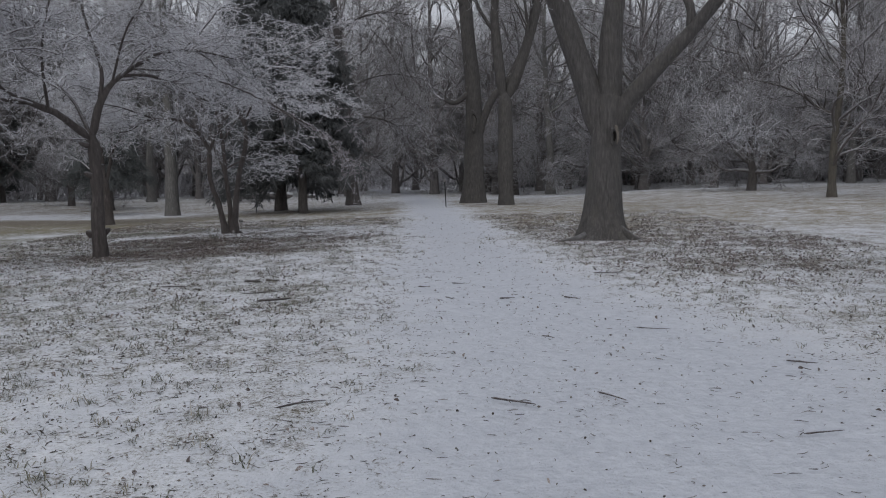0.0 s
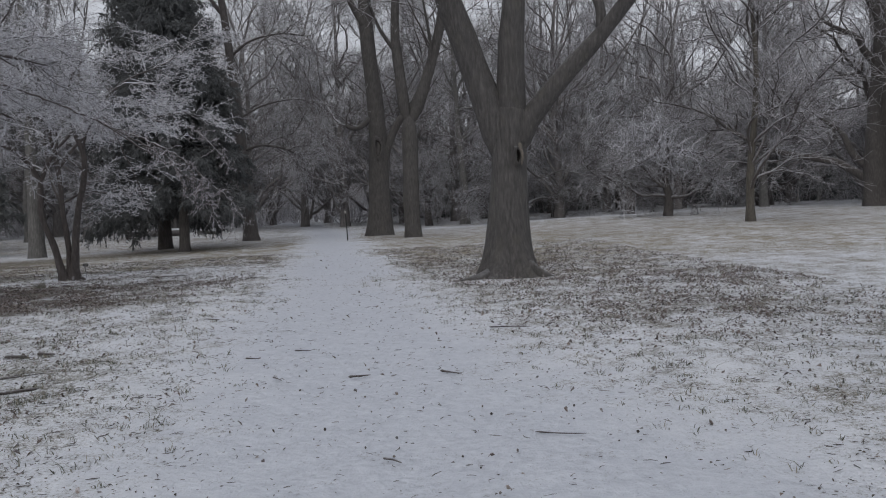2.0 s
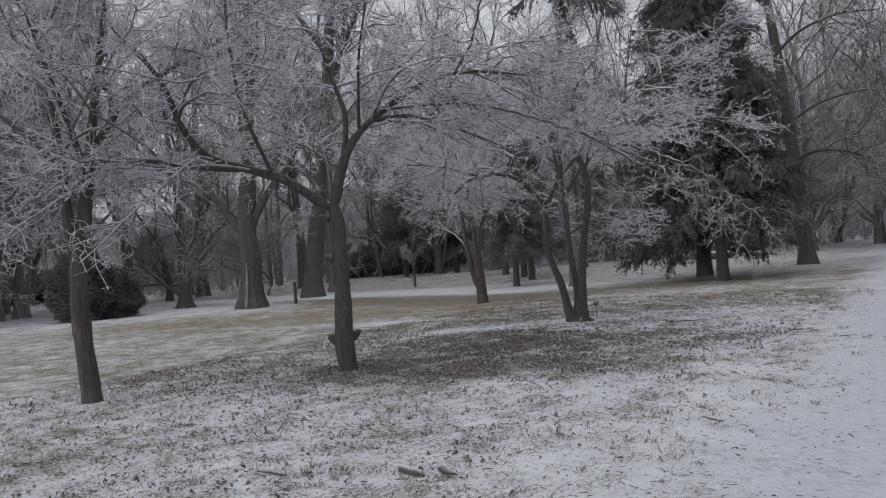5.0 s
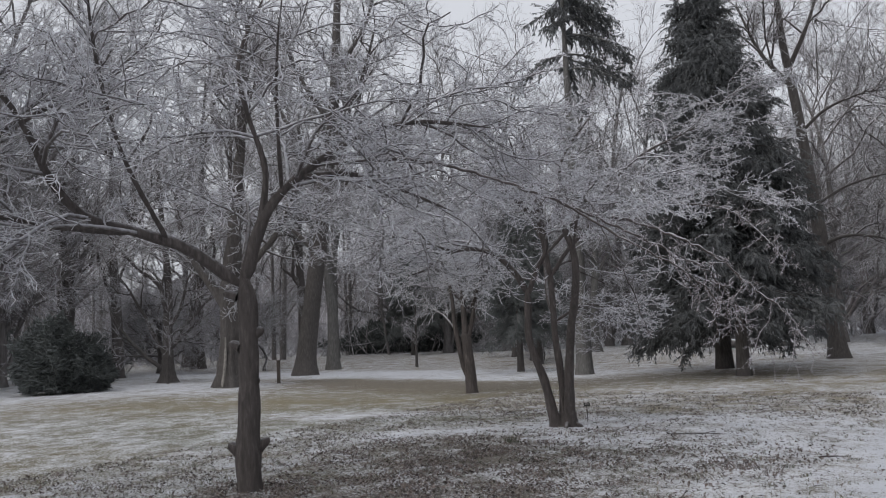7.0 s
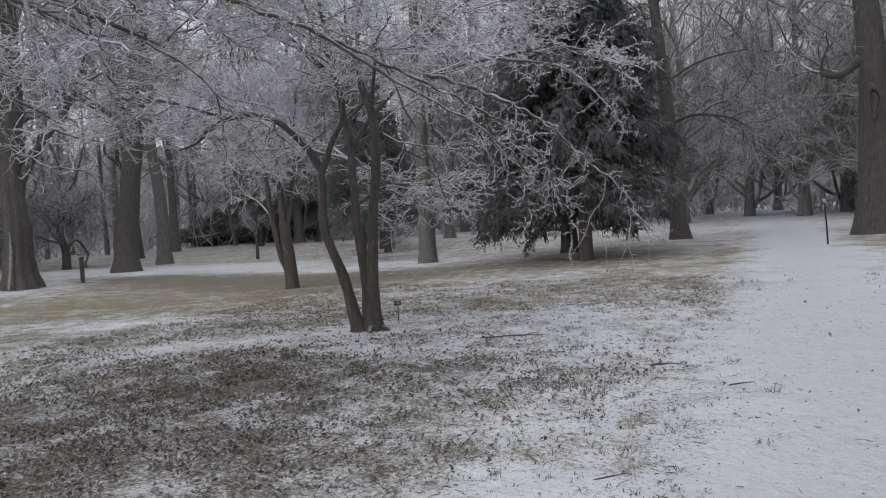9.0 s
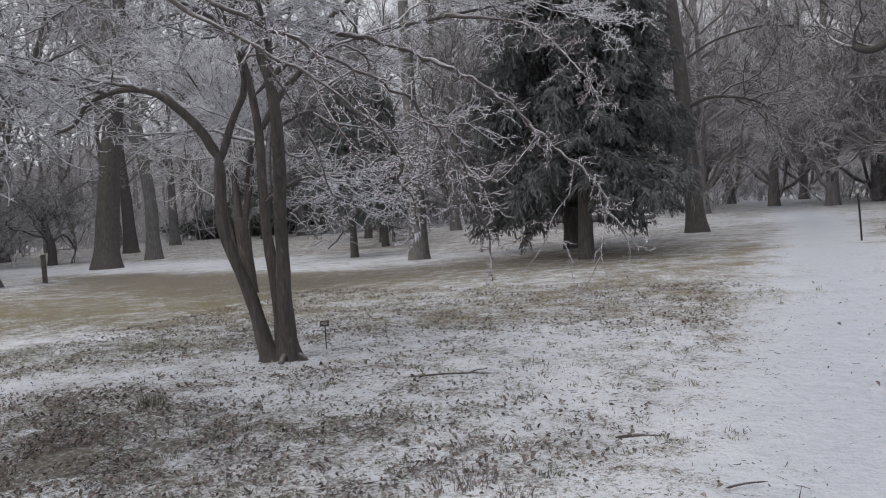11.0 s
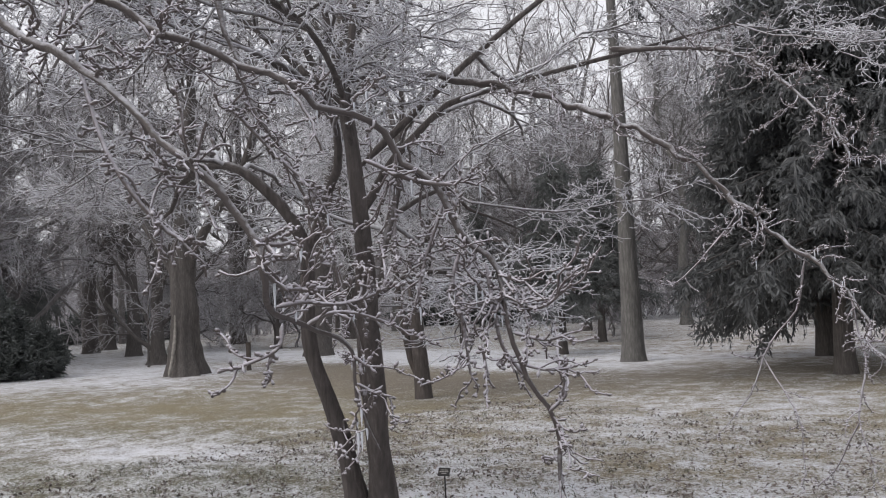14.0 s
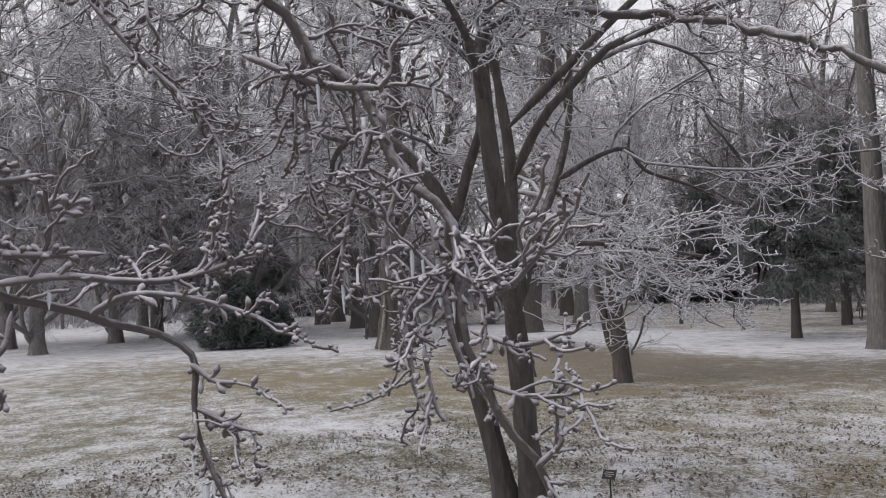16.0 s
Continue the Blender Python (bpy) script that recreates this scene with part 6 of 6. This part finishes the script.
# ---- fallen sticks ----
def fallen_stick(seed, a, b, r, forks=1, sag=0.1):
    rng = np.random.default_rng(seed)
    A, B = np.array(a), np.array(b)
    mid = (A + B) / 2 + np.array([-(B - A)[1], (B - A)[0]]) * rng.uniform(-sag, sag)
    at = foot(*mid)
    ob = thing("fallen_stick", at, "dark fallen twig lying on the snow", "stick", "fallen sticks")
    pts = [(p[0] - at[0], p[1] - at[1], float(ground_z(*p)) - at[2] + r * 0.7) for p in (A, mid, B)]
    c, P, R = bole(rng, pts, r, r * 0.45, 7, 14, 0, 0, 0.1, 0.2, 0.1)
    part("stem", [c], M_SMALLBARK, ob)
    L = float(np.linalg.norm(B - A))
    for i in range(forks):
        t = rng.uniform(0.3, 0.8)
        k = int(t * 13)
        d = unit((P[-1] - P[0])[:2])
        g = rng.choice([-1, 1]) * rng.uniform(0.4, 0.8)
        e = np.array([d[0] * math.cos(g) - d[1] * math.sin(g), d[0] * math.sin(g) + d[1] * math.cos(g)]) * L * rng.uniform(0.2, 0.4)
        part("side_twig", rod([P[k], P[k] + np.array([e[0] * 0.5, e[1] * 0.5, 0.01]), P[k] + np.array([e[0], e[1], 0.0])], r * 0.5, r * 0.25, 6, 6), M_SMALLBARK, ob)


STICKS = [((0.66, 8.6), (0.84, 8.63), 0.011, 0), ((1.4, 8.65), (1.56, 8.5), 0.011, 0), ((2.1, 10.6), (2.52, 10.5), 0.009, 1), ((-2.45, 9.15), (-1.9, 9.45), 0.008, 2), ((-2.1, 8.58), (-1.75, 8.75), 0.02, 1),
          ((-3.65, 9.8), (-3.3, 9.8), 0.012, 0), ((-2.4, 10.3), (-2.2, 10.22), 0.022, 0), ((0.12, 9.85), (0.28, 9.8), 0.009, 0), ((0.05, 8.75), (0.14, 8.6), 0.008, 1), ((-0.3, 9.6), (-0.15, 9.55), 0.008, 0),
          ((0.35, 4.75), (0.62, 4.6), 0.009, 2), ((2.5, 3.25), (2.75, 3.0), 0.012, 1), ((2.0, 4.0), (2.25, 4.05), 0.006, 0), ((1.05, 4.85), (1.2, 4.65), 0.007, 0), ((-1.0, 4.6), (-0.7, 4.75), 0.008, 1),
          ((-2.0, 6.9), (-1.75, 6.85), 0.012, 0), ((0.9, 6.6), (1.0, 6.5), 0.007, 0), ((-1.5, 17.4), (-1.25, 17.5), 0.012, 0), ((-3.6, 18.5), (-2.9, 18.8), 0.012, 1), ((-1.2, 12.2), (-1.0, 12.1), 0.009, 0),
          ((-0.8, 16.8), (-0.62, 16.95), 0.008, 0), ((-1.25, 14.6), (-1.1, 14.75), 0.006, 1), ((2.6, 5.6), (2.8, 5.5), 0.008, 0), ((1.8, 6.9), (2.1, 6.8), 0.006, 0)]
for i, (a, b, r, k) in enumerate(STICKS):
    fallen_stick(300 + i, a, b, r, k)
part_log = thing("fallen_branch", foot(-2.55, 10.15), "short piece of fallen branch lying among leaves", "branch")
c, _, _ = bole(np.random.default_rng(340), [(-0.11, 0.03, 0.018), (0, 0, 0.02), (0.12, -0.02, 0.018)], 0.02, 0.017, 10, 14, 0, 0, 0.08, 0.2, 0.1)
part("stem", [c], M_DARKBARK, part_log)


# ---- leaves, grass and bits on the ground ----
def scatter(rng, n, weight, lo=(-9.5, 1.2), hi=(7.5, 25.0)):
    out = np.empty((0, 2))
    while len(out) < n:
        p = np.stack([rng.uniform(lo[0], hi[0], n), rng.uniform(lo[1], hi[1], n)], 1)
        w = weight(p[:, 0], p[:, 1])
        out = np.concatenate([out, p[rng.random(n) < w]])
    return out[:n]


def clumped(x, y):
    return np.clip(0.5 + 0.55 * (np.sin(x * 4.1 + 1.7 * np.sin(y * 2.3)) * np.sin(y * 3.7 + 1.1 * np.sin(x * 3.1))) + 0.35 * np.sin(x * 11 + y * 7) * np.sin(y * 13 - x * 5), 0.03, 1)


def leaf_weight(x, y):
    snow, tan, green, e = cover(x, y)
    w = np.clip((0.70 - snow) * 4.0, 0.02, 1) * (1 - 0.9 * tan) * (1 - 0.75 * np.clip((green - 0.35) / 0.6, 0, 1))
    return np.where(e > 0.5, 0.002, w * clumped(x, y)) * np.clip(1.3 - np.hypot(x + 1, y - 11) / 22, 0.3, 1)


def grass_weight(x, y):
    snow, tan, green, e = cover(x, y)
    return np.clip(1.15 - snow, 0.0, 1) * (0.35 + 0.65 * clumped(y + 3, x)) * (0.55 + 0.8 * green) * np.clip(1 - e * 1.15, 0.0, 1) * np.clip(1.2 - np.hypot(x + 1, y - 11) / 20, 0.2, 1)


def leaves(name, seed, n, size, weight, mat, label, category, flat=0.5, curl=0.5):
    rng = np.random.default_rng(seed)
    p = scatter(rng, n, weight)
    z = ground_z(p[:, 0], p[:, 1])
    a, L = rng.random(n) * 2 * np.pi, size * (0.5 + rng.random(n))
    W = L * (0.35 + 0.3 * rng.random(n))
    f = np.stack([np.cos(a), np.sin(a), flat * rng.normal(size=n)], 1)
    s = np.stack([-np.sin(a), np.cos(a), flat * rng.normal(size=n)], 1)
    up = np.array([0, 0, 1.0])[None]
    c = np.stack([p[:, 0], p[:, 1], z + 0.006 + 0.22 * L], 1)
    lift = (curl * W * (0.3 + rng.random(n)))[:, None] * up
    ends = (c - f * (L * 0.5)[:, None], c + f * (L * 0.5)[:, None])
    left, right = c + s * (W * 0.5)[:, None] + lift, c - s * (W * 0.5)[:, None] + lift
    v = np.stack([ends[0], left - f * (L * 0.12)[:, None], c, right - f * (L * 0.12)[:, None], left + f * (L * 0.14)[:, None], ends[1], right + f * (L * 0.14)[:, None]], 1).reshape(-1, 3)
    i = np.arange(n)[:, None] * 7
    q = np.concatenate([i + np.array([[0, 3, 2, 1]]), i + np.array([[1, 2, 5, 4]]), i + np.array([[3, 6, 5, 2]])])
    tagged(new(name, mesh_of(name, [(v, q)], mat, False)), label, category, kind="stuff")


leaves("leaf_litter", 401, 44000, 0.031, leaf_weight, M_LEAF, "curled brown dead leaves scattered over snow and grass", "leaves")


def grass(name, seed, n, height, weight, label, lo=(-9.5, 1.2), hi=(7.5, 25.0), width=0.003):
    rng = np.random.default_rng(seed)
    m = n // 9
    hub = scatter(rng, m, weight, lo, hi)
    k = rng.integers(0, m, n)
    p = hub[k] + rng.normal(size=(n, 2)) * 0.025
    z = ground_z(p[:, 0], p[:, 1])
    H = height * (0.35 + rng.random(n)) * (0.5 + rng.random(m)[k])
    lean = rng.normal(size=(n, 2)) * 1.2
    base = np.stack([p[:, 0], p[:, 1], z - 0.008], 1)
    mid = base + np.stack([lean[:, 0] * H * 0.3, lean[:, 1] * H * 0.3, H * 0.75], 1)
    tip = base + np.stack([lean[:, 0] * H, lean[:, 1] * H, H * (0.9 + 0.15 * rng.normal(size=n))], 1)
    a = rng.random(n) * np.pi
    s = np.stack([np.cos(a), np.sin(a), 0 * a], 1) * (width * (0.6 + 0.8 * rng.random(n)))[:, None]
    v = np.stack([base - s, base + s, mid + s * 0.8, mid - s * 0.8, tip + s * 0.15, tip - s * 0.15], 1).reshape(-1, 3)
    i = np.arange(n)[:, None] * 6
    q = np.concatenate([i + np.array([[0, 1, 2, 3]]), i + np.array([[3, 2, 4, 5]])])
    tagged(new(name, mesh_of(name, [(v, q)], M_GRASS, False)), label, "grass", kind="stuff")


grass("winter_grass", 402, 80000, 0.036, grass_weight, "short frosted straw-coloured grass poking through snow")


def verge_weight(x, y):
    snow, tan, green, e = cover(x, y)
    side = np.clip(np.interp(y, PATH_Y, PATH_X) - x + 0.4, 0, 1.5) / 1.5
    return np.clip((0.22 + 0.78 * clumped(x * 1.3, y * 1.3)) * (0.10 + 0.90 * (1 - e)) * (0.5 + 0.5 * side) * np.clip(1.25 - y / 26, 0.2, 1), 0, 1)


leaves("leaf_scraps", 404, 30000, 0.017, verge_weight, M_CHIP, "small dark scraps of leaf on the thin snow", "litter", 0.35, 0.4)


def bits(name, seed, n, long, weight, label, sides):
    """Needles and bark slivers, or round husks and chips, strewn on the snow."""
    rng = np.random.default_rng(seed)
    p = scatter(rng, n, weight, (-6.5, 1.2), (5.5, 22))
    a = rng.normal(0.2, 0.9, n)
    L = (0.015 + 0.065 * rng.random(n) ** 2.2) if long else (0.007 + 0.013 * rng.random(n))
    r = (0.0017 + 0.0022 * rng.random(n)) if long else (0.004 + 0.007 * rng.random(n) ** 2)
    c = np.stack([p[:, 0], p[:, 1], ground_z(p[:, 0], p[:, 1]) + r * 0.5 - 0.010 * cover(p[:, 0], p[:, 1])[3]], 1)
    d = np.stack([np.cos(a), np.sin(a), 0.08 * rng.normal(size=n)], 1) * L[:, None] * 0.5
    if long:
        P, R = np.stack([c - d, c + 0.12 * L[:, None] * rng.normal(size=(n, 3)) * np.array([1, 1, 0]), c + d], 1), np.stack([r * 0.5, r, r * 0.4], 1)
    else:
        P, R = np.stack([c - d, c - d * 0.5, c + d * 0.5, c + d], 1), np.stack([r * 0.3, r, r * 0.9, r * 0.2], 1)
    tagged(new(name, mesh_of(name, [tubes(P, R, sides)], M_CHIP)), label, "litter", kind="stuff")


bits("path_needles", 403, 20000, True, lambda x, y: np.clip(verge_weight(x, y) + 0.13 * np.clip(1.2 - y / 18, 0.1, 1), 0, 1), "dark needles and bark slivers strewn on the snow", 3)
bits("nut_husks", 405, 420, False, lambda x, y: np.where(x > 0.3, 0.8, 0.4) * np.clip(1.2 - y / 20, 0.2, 1), "small dark nut husks and chips on the snow", 6)
